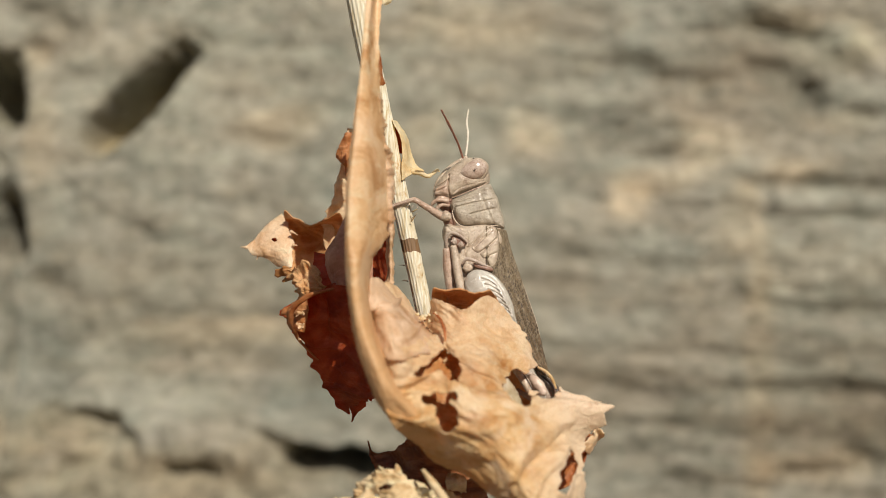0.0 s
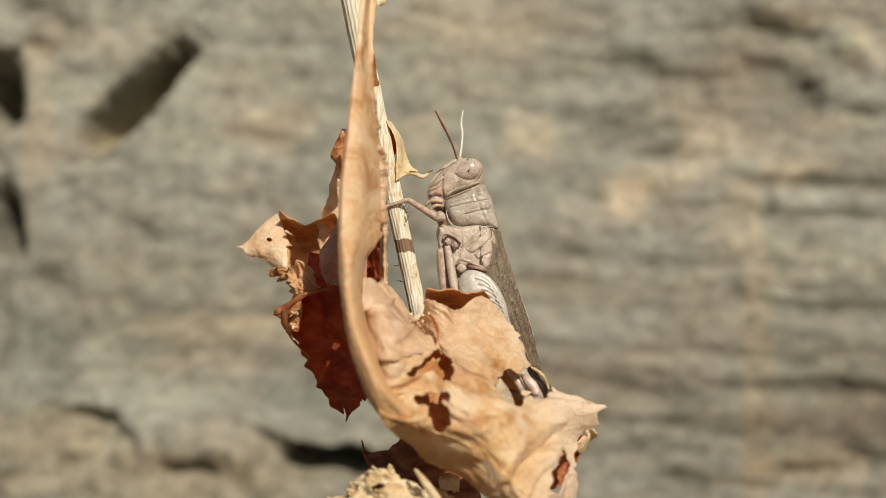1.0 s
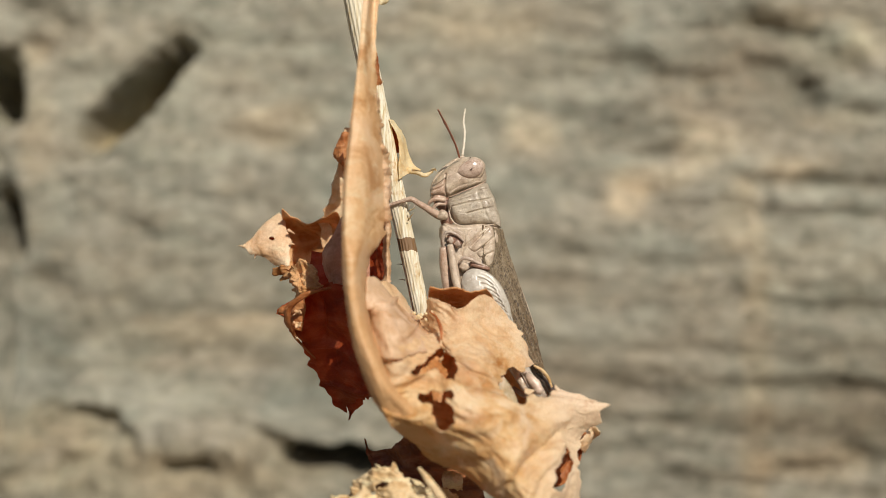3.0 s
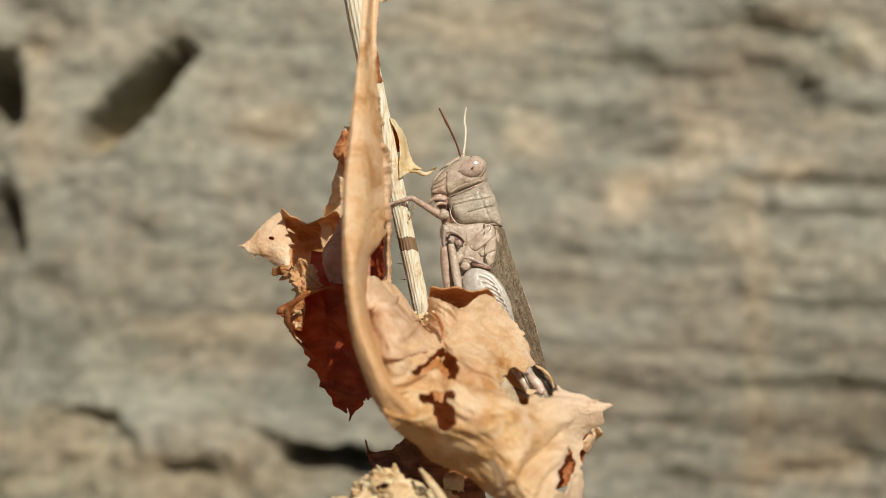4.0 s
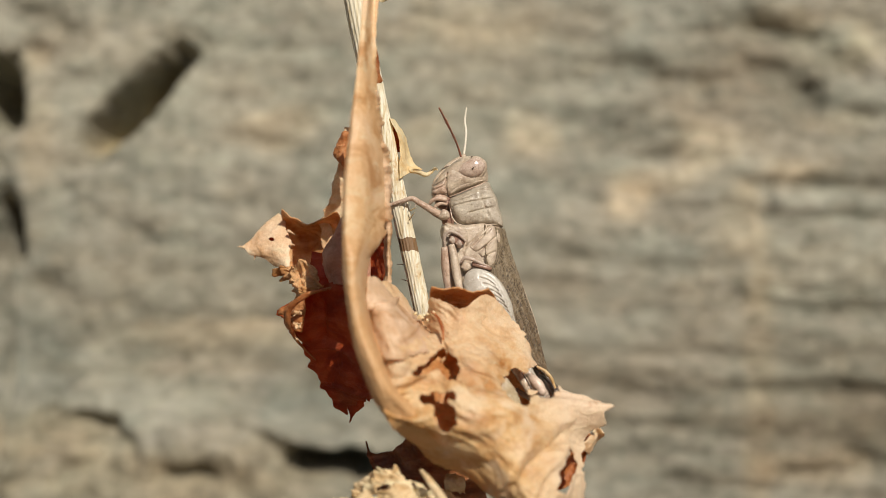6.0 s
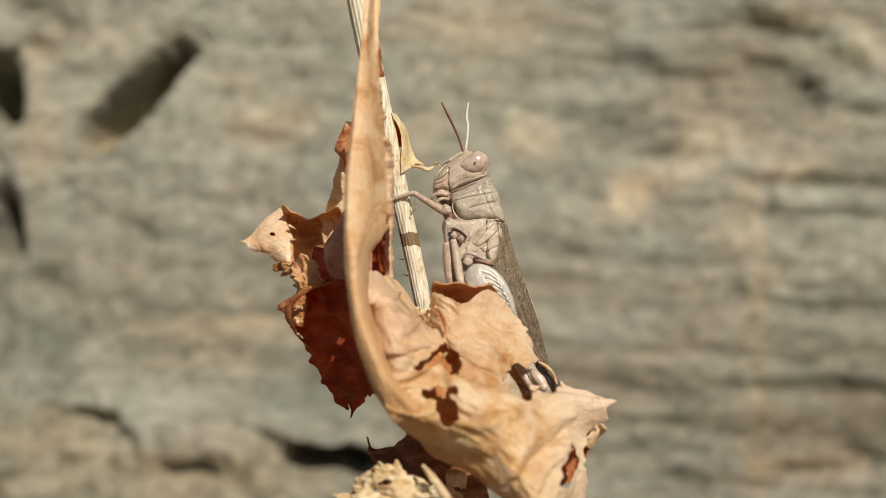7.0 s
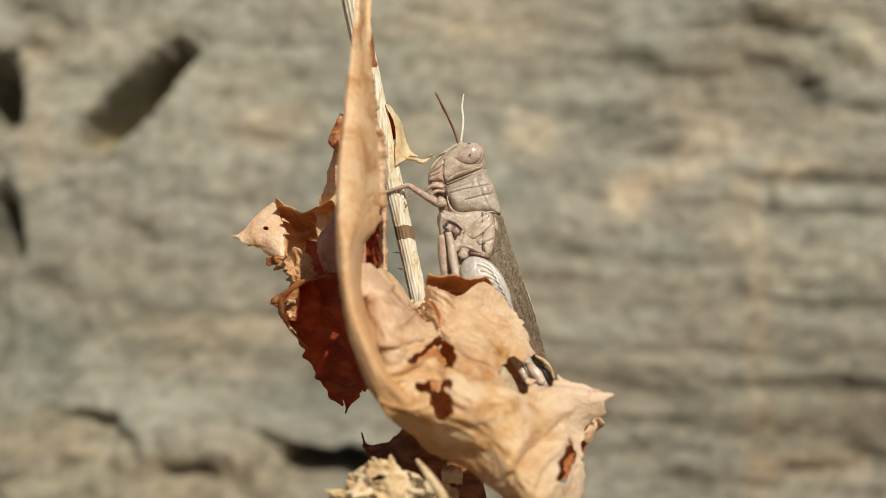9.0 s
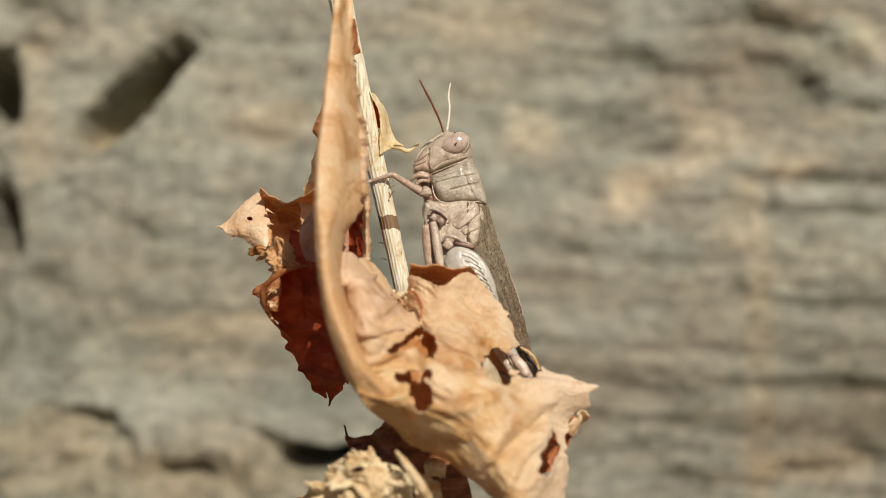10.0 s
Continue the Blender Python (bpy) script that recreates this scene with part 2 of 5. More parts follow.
def eye_material():
    m = Mat("grasshopper_eye")
    col = m.ramp(m.noise(1.2, 3), (0.35, (0.43, 0.31, 0.24)), (0.65, (0.56, 0.44, 0.355)))
    dots = m.ramp(m.noise(5.0, 4, 0.8), (0.52, 0.0), (0.62, 1.0))
    col = m.mix(m.maths("MULTIPLY", dots, 0.5), col, (0.13, 0.06, 0.04))
    return m.finish(col, 0.19, None, 0.8)


EYE = eye_material()



def wing_material():
    m = Mat("mottled_wing")
    co = m.scaled(1, 1, 1, (0, -19, 0))
    sep = m.n.new("ShaderNodeSeparateXYZ")
    m.l.new(m.co, sep.inputs[0])
    tipward = m.ramp(m.maths("MULTIPLY", m.maths("SUBTRACT", 5.0, sep.outputs["Z"]), 0.05), (0.1, 0.75), (0.6, 1.0))
    membrane = m.mix(m.noise(0.5, 4, 0.6), (0.15, 0.107, 0.062), (0.27, 0.205, 0.128))
    browner = m.ramp(m.maths("MULTIPLY", m.maths("SUBTRACT", 0.0, sep.outputs["Z"]), 0.05), (0.15, 0.0), (0.65, 0.85))
    membrane = m.mix(browner, membrane, (0.135, 0.083, 0.042))
    # small dark cells between pale cross veins, in clouds
    grid = m.cells(1.9, co=m.scaled(1.5, 1.2, 0.95, co=co))
    inside = m.ramp(grid, (0.05, 0.0), (0.14, 1.0))
    clouds = m.ramp(m.noise(0.9, 4, 0.7, co=m.scaled(1.2, 1, 0.5, co=co)), (0.40, 0.35), (0.54, 1.0))
    dark = m.maths("MULTIPLY", m.maths("MULTIPLY", inside, clouds), m.maths("MULTIPLY", tipward, 0.95))
    col = m.mix(dark, membrane, (0.045, 0.028, 0.015))
    long_veins = m.ramp(m.noise(1.0, 1, 0.4, co=m.scaled(2.2, 1.5, 0.03, co=co)), (0.50, 0.0), (0.55, 1.0), (0.60, 0.0))
    col = m.mix(m.maths("MULTIPLY", long_veins, 0.6), col, (0.36, 0.295, 0.205))
    fleck = m.ramp(m.noise(3.5, 4, 0.75), (0.60, 0.0), (0.70, 0.5))
    col = m.mix(fleck, col, (0.34, 0.275, 0.19))
    nrm = m.bump(inside, 0.5, 0.06)
    return m.finish(col, 0.55, m.bump(long_veins, 0.7, 0.12, nrm), 0.25)


WING = wing_material()


def rock_material():
    m = Mat("bedded_rock")
    bed = m.noise(0.026, 5, 0.62, co=m.scaled(0.6, 1, 1.4, (0, 7, 0)), warp=0.8)
    tone = m.ramp(bed, (0.32, (0.195, 0.178, 0.138)), (0.47, (0.245, 0.226, 0.178)), (0.66, (0.315, 0.293, 0.237)))
    hue = m.ramp(m.noise(0.017, 4, 0.6, co=m.scaled(0.6, 1, 1.2, (0, -8, 0))), (0.40, (0.95, 1.02, 1.02)), (0.62, (1.04, 1.0, 0.95)))
    col = m.mix(1.0, tone, hue, "MULTIPLY")
    pale = m.ramp(m.noise(0.042, 4, 0.6, co=m.scaled(0.55, 1, 1.6), warp=0.8), (0.54, 0.0), (0.68, 0.55))
    col = m.mix(pale, col, (0.39, 0.355, 0.29))
    dark = m.ramp(m.noise(0.06, 5, 0.7, co=m.scaled(0.6, 1, 1.35, (0, 16, 0)), warp=0.6), (0.54, 0.0), (0.68, 0.75))
    col = m.mix(dark, col, (0.14, 0.122, 0.085))
    fleck = m.noise(0.14, 4, 0.7)
    col = m.mix(m.ramp(fleck, (0.45, 0.0), (0.70, 0.7)), col, (0.36, 0.33, 0.27))
    mottle = m.ramp(m.noise(0.075, 5, 0.7, co=m.scaled(0.75, 1, 1.3, (15, 5, 30)), warp=0.6), (0.34, (0.62, 0.63, 0.62)), (0.50, (0.95, 0.96, 0.97)), (0.66, (1.24, 1.23, 1.21)))
    col = m.mix(1.0, col, mottle, "MULTIPLY")
    col = m.mix(0.85, col, m.attribute("mineral_and_shade"), "MULTIPLY")
    nrm = m.bump(m.noise(0.3, 5, 0.65, co=m.scaled(0.6, 1, 1.3)), 0.5, 4.0)
    return m.finish(col, 0.85, nrm, 0.25)


ROCK = rock_material()


def soil_material():
    m = Mat("dry_soil")
    col = m.ramp(m.noise(0.03, 6, 0.7), (0.3, (0.13, 0.10, 0.065)), (0.7, (0.26, 0.21, 0.15)))
    return m.finish(col, 0.95, m.bump(m.noise(0.2, 5, 0.7), 0.8, 5.0), 0.2)


SOIL = soil_material()


# ---- building helpers ----
def part(name, bm, material, parent=None, label="", smooth=True):
    """Links a bmesh, in millimetres, as one mesh object."""
    bmesh.ops.recalc_face_normals(bm, faces=bm.faces)
    me = bpy.data.meshes.new(name)
    bm.transform(Matrix.Scale(MM, 4))
    bm.to_mesh(me)
    bm.free()
    me.materials.append(material)
    me.polygons.foreach_set("use_smooth", [smooth] * len(me.polygons))
    ob = new(name, me)
    if parent:
        ob.parent = parent
    if label:
        tagged(ob, label)
    return ob


def spline(a, n):
    """A smooth curve through the rows of a, sampled n + 1 times along its first axis."""
    a = np.asarray(a, float)
    p = np.concatenate([[2 * a[0] - a[1]], a, [2 * a[-1] - a[-2]]])
    t = np.linspace(0, len(a) - 1, n + 1)
    i = np.minimum(t.astype(int), len(a) - 2)
    f = (t - i).reshape((-1,) + (1,) * (a.ndim - 1))
    p0, p1, p2, p3 = p[i], p[i + 1], p[i + 2], p[i + 3]
    return 0.5 * (2 * p1 + (p2 - p0) * f + (2 * p0 - 5 * p1 + 4 * p2 - p3) * f**2 + (3 * p1 - p0 - 3 * p2 + p3) * f**3)


def hum(points, scale, seed, ridge=False):
    """Smooth noise at rows of points, about -1 to 1."""
    out = np.array([noise.noise(Vector(p) * scale + Vector((seed * 7.3, seed * 3.1, seed))) for p in points.reshape(-1, 3)])
    out = (0.5 - 2 * np.abs(out)) if ridge else out
    return out.reshape(points.shape[:-1])


def spines(u, seed, count, sharp=2.2):
    """A toothed margin: 1 at the spine tips, 0 in the bays between them."""
    r = np.random.RandomState(seed)
    at = (np.arange(count) + 0.5 + r.uniform(-0.35, 0.35, count)) / count
    high, wide = r.uniform(0.45, 1.0, count), r.uniform(0.5, 0.9, count) / count
    d = np.clip(1 - np.abs(u[..., None] - at) / wide, 0, 1) ** sharp * high
    return d.max(-1)


def blade(rows, nu, nv, seed=1, ruffle=0.5, wrinkle=0.22, folds=0.0, pleats=(0, 0.0), margins=(), holes=(), creases=()):
    """A thin crumpled blade through rows of control points (mm). margins: (edge, depth in mm, number of spines) with edge one of
    left, right, top, bottom. holes: (place, half width, half height, degrees), ragged. folds: height of creases that run across.
    pleats: their number and height across the blade. creases: (points in x and z, width, height) of single folds. Returns a bmesh."""
    g = spline(np.asarray(rows, float), nu)
    g = np.moveaxis(spline(np.moveaxis(g, 1, 0), nv), 0, 1)
    du, dv = np.gradient(g, axis=0), np.gradient(g, axis=1)
    nrm = np.cross(du, dv)
    nrm /= np.linalg.norm(nrm, axis=-1, keepdims=True) + 1e-9
    lift = ruffle * hum(g, 0.16, seed) + wrinkle * hum(g, 0.38, seed + 3, True) + 0.35 * wrinkle * hum(g, 1.0, seed + 5, True)
    lift += 0.06 * hum(g, 2.2, seed + 8)
    u, v = np.meshgrid(np.linspace(0, 1, nu + 1), np.linspace(0, 1, nv + 1), indexing="ij")
    wide = np.linalg.norm(dv, axis=-1).sum(1).mean()
    tall = np.linalg.norm(du, axis=-1).sum(0).mean()
    if folds:
        bent = 2.2 * hum(g, 0.12, seed + 13)
        across = np.stack([u * tall * 0.40 - v * wide * 0.13 + bent, v * wide * 0.12, 0 * u], -1)
        lift += folds * hum(across, 1.0, seed + 14, True) + 0.45 * folds * hum(across, 2.3, seed + 15, True)
    if pleats[0]:
        lift += pleats[1] * np.cos(2 * np.pi * pleats[0] * v)
    for line, broad, high in creases:
        line = spline(np.asarray(line, float), 30)
        away = np.min(np.hypot(g[..., 0, None] - line[:, 0], g[..., 2, None] - line[:, 1]), axis=-1)
        lift += high * np.exp(-((away / broad) ** 2))
    plain = g
    g = g + nrm * lift[..., None]
    h = np.full(u.shape, 9.0)
    ragged = hum(np.stack([u * tall, v * wide, 0 * u], -1), 0.7, seed + 11)
    for edge, depth, count in margins:
        far, along = {"left": (v * wide, u), "right": ((1 - v) * wide, u), "top": (u * tall, v), "bottom": ((1 - u) * tall, v)}[edge]
        bay = depth * (1 - spines(along, seed + len(edge), count)) * (0.75 + 0.5 * ragged)
        h = np.minimum(h, far - bay)
    for at, rx, rz, deg in holes:
        c, n = math.cos(radians(deg)), math.sin(radians(deg))
        x, z = plain[..., 0] - at[0], plain[..., 2] - at[2]
        q = np.hypot((x * c + z * n) / rx, (z * c - x * n) / rz)
        h = np.minimum(h, (q - 1 + 0.45 * ragged) * min(rx, rz))
    gi, gj = np.gradient(h)
    steep = gi**2 + gj**2 + 1e-9
    cut = h < 0
    mi, mj = np.where(cut, -h * gi / steep, 0), np.where(cut, -h * gj / steep, 0)
    too = np.maximum(1.0, np.hypot(mi, mj) / 1.6)
    i0, j0 = np.meshgrid(np.arange(nu + 1.0), np.arange(nv + 1.0), indexing="ij")
    fi, fj = np.clip(i0 + mi / too, 0, nu), np.clip(j0 + mj / too, 0, nv)
    a, b = np.minimum(fi.astype(int), nu - 1), np.minimum(fj.astype(int), nv - 1)
    s, t = (fi - a)[..., None], (fj - b)[..., None]
    g = (g[a, b] * (1 - s) + g[a + 1, b] * s) * (1 - t) + (g[a, b + 1] * (1 - s) + g[a + 1, b + 1] * s) * t
    bm = bmesh.new()
    made = {}

    def vert(i, j):
        if (i, j) not in made:
            made[i, j] = bm.verts.new(g[i, j])
        return made[i, j]

    for i in range(nu):
        for j in range(nv):
            if not cut[i : i + 2, j : j + 2].all():
                bm.faces.new((vert(i, j), vert(i + 1, j), vert(i + 1, j + 1), vert(i, j + 1)))
    return bm


def leaf_part(name, parent, material, rows, nu, nv, label="", thick=0.16, **kw):
    ob = part(name, blade(rows, nu, nv, **kw), material, parent, label)
    mod = ob.modifiers.new("thickness", "SOLIDIFY")
    mod.thickness, mod.offset = thick * MM, 0
    return ob


def tube(path, radii, sides=14, steps=6, ribs=0, rib=0.0, seed=0, rough=0.0):
    """A tapered tube along points (mm) with rounded ends."""
    c = spline(np.asarray(path, float), (len(path) - 1) * steps)
    r = np.interp(np.linspace(0, 1, len(c)), np.linspace(0, 1, len(radii)), radii)
    tan = np.gradient(c, axis=0)
    tan /= np.linalg.norm(tan, axis=1, keepdims=True)
    side = np.cross(tan, (0.13, 0.95, 0.28))
    side /= np.linalg.norm(side, axis=1, keepdims=True)
    other = np.cross(tan, side)
    bm = bmesh.new()
    ang = np.linspace(0, 2 * np.pi, sides, endpoint=False)
    ring = []
    for k in range(len(c)):
        rr = r[k] * (1 + rib * np.cos(ang * ribs)) if ribs else r[k] * np.ones(sides)
        p = c[k] + (np.cos(ang) * rr)[:, None] * side[k] + (np.sin(ang) * rr)[:, None] * other[k]
        if rough:
            p = p + ((p - c[k]) * (rough * hum(p, 0.6, seed))[:, None])
        ring.append([bm.verts.new(q) for q in p])
    for a, b in zip(ring, ring[1:]):
        for k in range(sides):
            bm.faces.new((a[k], a[(k + 1) % sides], b[(k + 1) % sides], b[k]))
    for end, at, way in ((ring[0], 0, -1), (ring[-1], -1, 1)):
        tip = bm.verts.new(c[at] + tan[at] * way * r[at] * 0.6)
        for k in range(sides):
            bm.faces.new((end[k], end[(k + 1) % sides], tip))
    return bm


def puff(outline, depth, half, grooves=(), rings=52, around=200, square=2.4, lean=0.0, seed=0, lumps=0.03):
    """A body whose outline in the x-z plane is the closed curve given (mm), swollen to half a thickness either way of depth.
    lean: mm that the depth grows for each mm up. grooves: (points, width, depth) pressed into both flanks."""
    loop = spline(np.asarray(list(outline) + [outline[0]], float), around)[:-1]
    mid = loop.mean(0)
    k = 1 - np.linspace(0, 1, rings + 1) ** 1.35
    lines = [(spline(np.asarray(pts, float), 40), wide, deep) for pts, wide, deep in grooves]
    bm = bmesh.new()
    layers = []
    for side, ks in ((-1, k[::-1]), (1, k[1:])):
        for kk in ks:
            xz = mid + (loop - mid) * kk
            swell = half * max(0.0, 1 - kk**square) ** (1 / square)
            press = np.zeros(len(xz))
            for line, wide, deep in lines:
                d = np.min(np.linalg.norm(xz[:, None] - line[None], axis=2), axis=1)
                press += deep * np.exp(-((d / wide) ** 2))
            y = side * swell * (1 - press / half)
            p = np.stack([xz[:, 0], depth + lean * (xz[:, 1] - mid[1]) + y, xz[:, 1]], 1)
            if lumps:
                p = p + (p - [mid[0], depth, mid[1]]) * (lumps * (hum(p, 0.6, seed) + 0.4 * hum(p, 1.7, seed)))[:, None]
            layers.append([bm.verts.new(p.mean(0))] if kk < 1e-6 else [bm.verts.new(q) for q in p])
    n = around
    for a, b in zip(layers, layers[1:]):
        for k2 in range(n):
            if len(a) == 1:
                bm.faces.new((a[0], b[k2], b[(k2 + 1) % n]))
            elif len(b) == 1:
                bm.faces.new((a[k2], b[0], a[(k2 + 1) % n]))
            else:
                bm.faces.new((a[k2], b[k2], b[(k2 + 1) % n], a[(k2 + 1) % n]))
    return bm


def thing(name, at, label, category, **kw):
    ob = new(name)
    ob.empty_display_size = 0.01
    ob.matrix_world = Matrix.Translation(Vector(at) * MM)
    return tagged(ob, label, category, **kw)


def settle(root):
    """Keeps the parts of a thing where they were built."""
    for ob in root.children:
        ob.matrix_parent_inverse = root.matrix_world.inverted()


# ---- the rock wall and the ground ----
WALL_Y, GROUND_Z = 600.0, -330.0
# mineral patches and painted crevice shade: centre x, z, half width, half height (mm), tint
PEACH, SAND, WARM, MINT = (1.76, 1.60, 1.45), (1.28, 1.18, 1.08), (1.14, 1.135, 1.11), (1.16, 1.22, 1.20)
# the last tint here paints the brown of shade inside deep hollows
GREY, SHALE, RUBBLE, CREVICE_SHADE = (0.72, 0.77, 0.79), (0.84, 0.80, 0.76), (1.04, 0.93, 0.79), (0.95, 0.80, 0.50)
PALE_PATCHES = (
    (232, 93, 27, 20, PEACH), (-143, 106, 34, 18, SAND), (78, 97, 22, 15, PEACH), (184, 60, 34, 10, PEACH), (156, 40, 15, 15, PEACH), (256, 22, 20, 26, SAND),
    (300, 67, 22, 11, PEACH), (-20, 98, 20, 16, SAND), (31, 192, 60, 20, SAND), (310, 203, 40, 9, SAND), (268, -95, 12, 120, SAND), (-347, 90, 13, 50, SAND), (-352, 170, 11, 11, SAND),
    (370, 175, 14, 18, SAND), (-215, 150, 150, 80, WARM), (-235, -60, 110, 70, WARM), (20, 150, 90, 60, WARM), (-130, -70, 120, 12, SAND), (345, 110, 26, 10, SAND),
)
DULL_PATCHES = (
    (-102, -134, 50, 30, GREY), (-345, -100, 30, 60, GREY), (125, -118, 60, 34, SHALE), (330, -130, 150, 90, SHALE), (350, -142, 60, 26, SHALE), (320, -20, 90, 26, WARM), (350, 178, 36, 22, MINT), (300, -150, 90, 12, SHALE), (350, -165, 50, 20, SHALE), (110, -105, 50, 18, SHALE), (120, -33, 60, 14, SHALE), (318, -186, 50, 14, SAND), (-60, 20, 40, 60, GREY),
    (-345, -153, 60, 18, RUBBLE), (-235, -190, 170, 26, RUBBLE), (-345, 190, 20, 24, SHALE), (-225, -100, 130, 5, SHALE), (-190, -62, 90, 5, SHALE), (250, 150, 70, 40, SHALE), (-389, 138, 20, 24, CREVICE_SHADE), (300, 160, 60, 40, SHALE),
)
# brown shade painted along the slanting crevice
SHADE_PATCHES = tuple((-268 + 0.64 * t, 126 + 0.77 * t, 11, 11, CREVICE_SHADE) for t in (-38, -19, 0, 19, 38))
# hollows: centre x, z, half length, half width (mm), degrees from level, depth (mm)
CREVICES = (
    (-268, 126, 51, 14, 50, 90), (-392, 136, 24, 27, 0, 110), (-373, 20, 13, 27, 4, 120), (-372, -71, 4, 95, 3, 26), (-92, -180, 42, 12, -8, 120),
    (-158, -157, 30, 6, -16, 16), (-210, -186, 24, 8, 4, 26), (-298, -149, 28, 10, -10, 32),
)
DENTS_LEFT = (
    (-332, 192, 9, 14, 60, 15), (-350, 172, 12, 9, -30, 14), (-361, 207, 22, 8, 0, 14), (-322, 53, 22, 8, -53, 7), (-136, 153, 16, 10, 0, 6), (-156, 92, 34, 7, -12, 8), (-255, 12, 14, 9, 0, 9),
    (-337, -30, 16, 8, 0, 12), (-339, -95, 22, 16, 0, 7), (-180, -58, 60, 5, -2, 5), (-174, -95, 60, 6, -3, 5), (-200, 40, 70, 5, -8, 4), (-150, 178, 60, 5, -3, 4),
)
DENTS_RIGHT = (
    (161, 158, 26, 8, 2, 15), (228, 137, 9, 11, 0, 10), (304, 186, 28, 10, -10, 15), (273, 198, 11, 9, 0, 11), (290, 156, 30, 8, -12, 14), (317, 130, 12, 13, 30, 16), (362, 152, 20, 8, -30, 14), (323, 53, 55, 5, -2, 9),
    (278, 41, 6, 15, 0, 9), (328, 26, 56, 6, -3, 12),
)
DENTS_LOW = (
    (323, -55, 58, 8, -4, 12), (323, -123, 58, 9, -3, 14), (313, -190, 34, 5, 0, 9), (366, -186, 16, 10, -10, 13), (213, 79, 60, 5, -3, 7), (122, -33, 60, 8, 0, 5), (132, -119, 60, 9, -10, 10),
    (151, -52, 90, 6, -2, 5), (60, 30, 60, 5, -3, 5), (120, 145, 50, 5, 0, 6), (150, -88, 80, 5, -3, 6), (160, -150, 70, 6, -5, 7),
)


def rock_height(x, z):
    """How far the rock stands out of the wall's plane (mm)."""
    p = np.stack([x, 0 * x, z], -1)
    bed = np.stack([x * 0.22 + z * 0.03, 0 * x, z + 0.09 * x], -1)
    right = 1 / (1 + np.exp(-(x - 60) / 60))
    out = 16 * hum(p, 0.006, 2) + (0.8 + 3.2 * right) * hum(bed, 0.055, 5) + (0.5 + 1.8 * right) * hum(bed, 0.14, 7) + 3.4 * hum(p, 0.026, 9) + 2.0 * hum(p, 0.06, 10)
    out += 1.1 * hum(p, 0.13, 12)
    steps = np.sin(bed[..., 2] * 0.11 + 3 * hum(p, 0.01, 14))
    out += 1.2 * right * np.tanh(2 * steps)
    low = 1 / (1 + np.exp((z + 150 + 0.10 * (x + 150) + 8 * hum(p, 0.02, 15)) / 5)) / (1 + np.exp((x - 40) / 30))
    out += low * (26 + 14 * hum(p, 0.022, 16) + 7 * hum(p, 0.06, 17))
    wob = 1 + 0.30 * hum(p, 0.03, 24) + 0.25 * hum(p, 0.09, 22)
    for cx, cz, a, b, deg, deep in CREVICES + DENTS_LEFT + DENTS_RIGHT + DENTS_LOW:
        c, s = math.cos(radians(deg)), math.sin(radians(deg))
        q = ((np.abs((x - cx) * c + (z - cz) * s) / a) ** 3 + (np.abs((z - cz) * c - (x - cx) * s) / b) ** 3) ** (1 / 3) * (wob if deep < 60 else 1 + 0.7 * (wob - 1))
        out -= (deep if deep > 15 else 0.8 * deep) / (1 + np.exp(np.minimum((q - 1) * (8 if deep > 60 else 4 if deep > 15 else 3), 60)))
    # the face leans back towards its top and hangs over slightly at its foot
    zc = np.clip(z, -300, 300)
    return out - 0.05 * zc - 0.000375 * zc**2


def rock_wall():
    nx, nz = 320, 220
    xs = np.interp(np.linspace(0, 1, nx + 1), [0, 0.1, 0.9, 1], [-2600, -470, 470, 2600])
    zs = np.interp(np.linspace(0, 1, nz + 1), [0, 0.1, 0.82, 1], [GROUND_Z - 20, -260, 280, 1500])
    x, z = np.meshgrid(xs, zs, indexing="ij")
    h = rock_height(x, z)
    tint = np.ones((nx + 1, nz + 1, 3))
    warp = hum(np.stack([x, 0 * x, z], -1), 0.03, 31)
    for cx, cz, a, b, col in PALE_PATCHES + DULL_PATCHES + SHADE_PATCHES:
        q = np.hypot((x - cx) / a, (z - cz) / b) * (1 + 0.4 * warp)
        k = (1 / (1 + np.exp((q - 1) * 5)))[..., None]
        tint = tint * (1 - k) + tint * np.array(col) * k
    pts = np.stack([x, WALL_Y - h, z], -1).reshape(-1, 3)
    back = [(-2600, 1100, GROUND_Z - 20), (2600, 1100, GROUND_Z - 20), (2600, 1100, 1500), (-2600, 1100, 1500)]
    idx = lambda i, j: i * (nz + 1) + j
    faces = [(idx(i, j), idx(i + 1, j), idx(i + 1, j + 1), idx(i, j + 1)) for i in range(nx) for j in range(nz)]
    n = len(pts)
    faces.append((n, n + 3, n + 2, n + 1))
    faces.append(tuple(idx(i, nz) for i in range(nx + 1)) + (n + 2, n + 3))
    faces.append(tuple(idx(0, j) for j in range(nz + 1)) + (n + 3, n))
    faces.append(tuple(idx(nx, j) for j in range(nz, -1, -1)) + (n + 1, n + 2))
    me = bpy.data.meshes.new("rock_wall")
    me.from_pydata((np.concatenate([pts, back]) * MM).tolist(), [], faces)
    col = me.color_attributes.new("mineral_and_shade", "FLOAT_COLOR", "POINT")
    rgba = np.ones((n + 4, 4))
    rgba[:n, :3] = tint.reshape(-1, 3)
    col.data.foreach_set("color", rgba.ravel())
    me.polygons.foreach_set("use_smooth", [True] * len(me.polygons))
    me.materials.append(ROCK)
    ob = new("rock_wall", me)
    return tagged(ob, "weathered grey-brown bedded rock face with dark crevices", "rock wall", kind="structure")


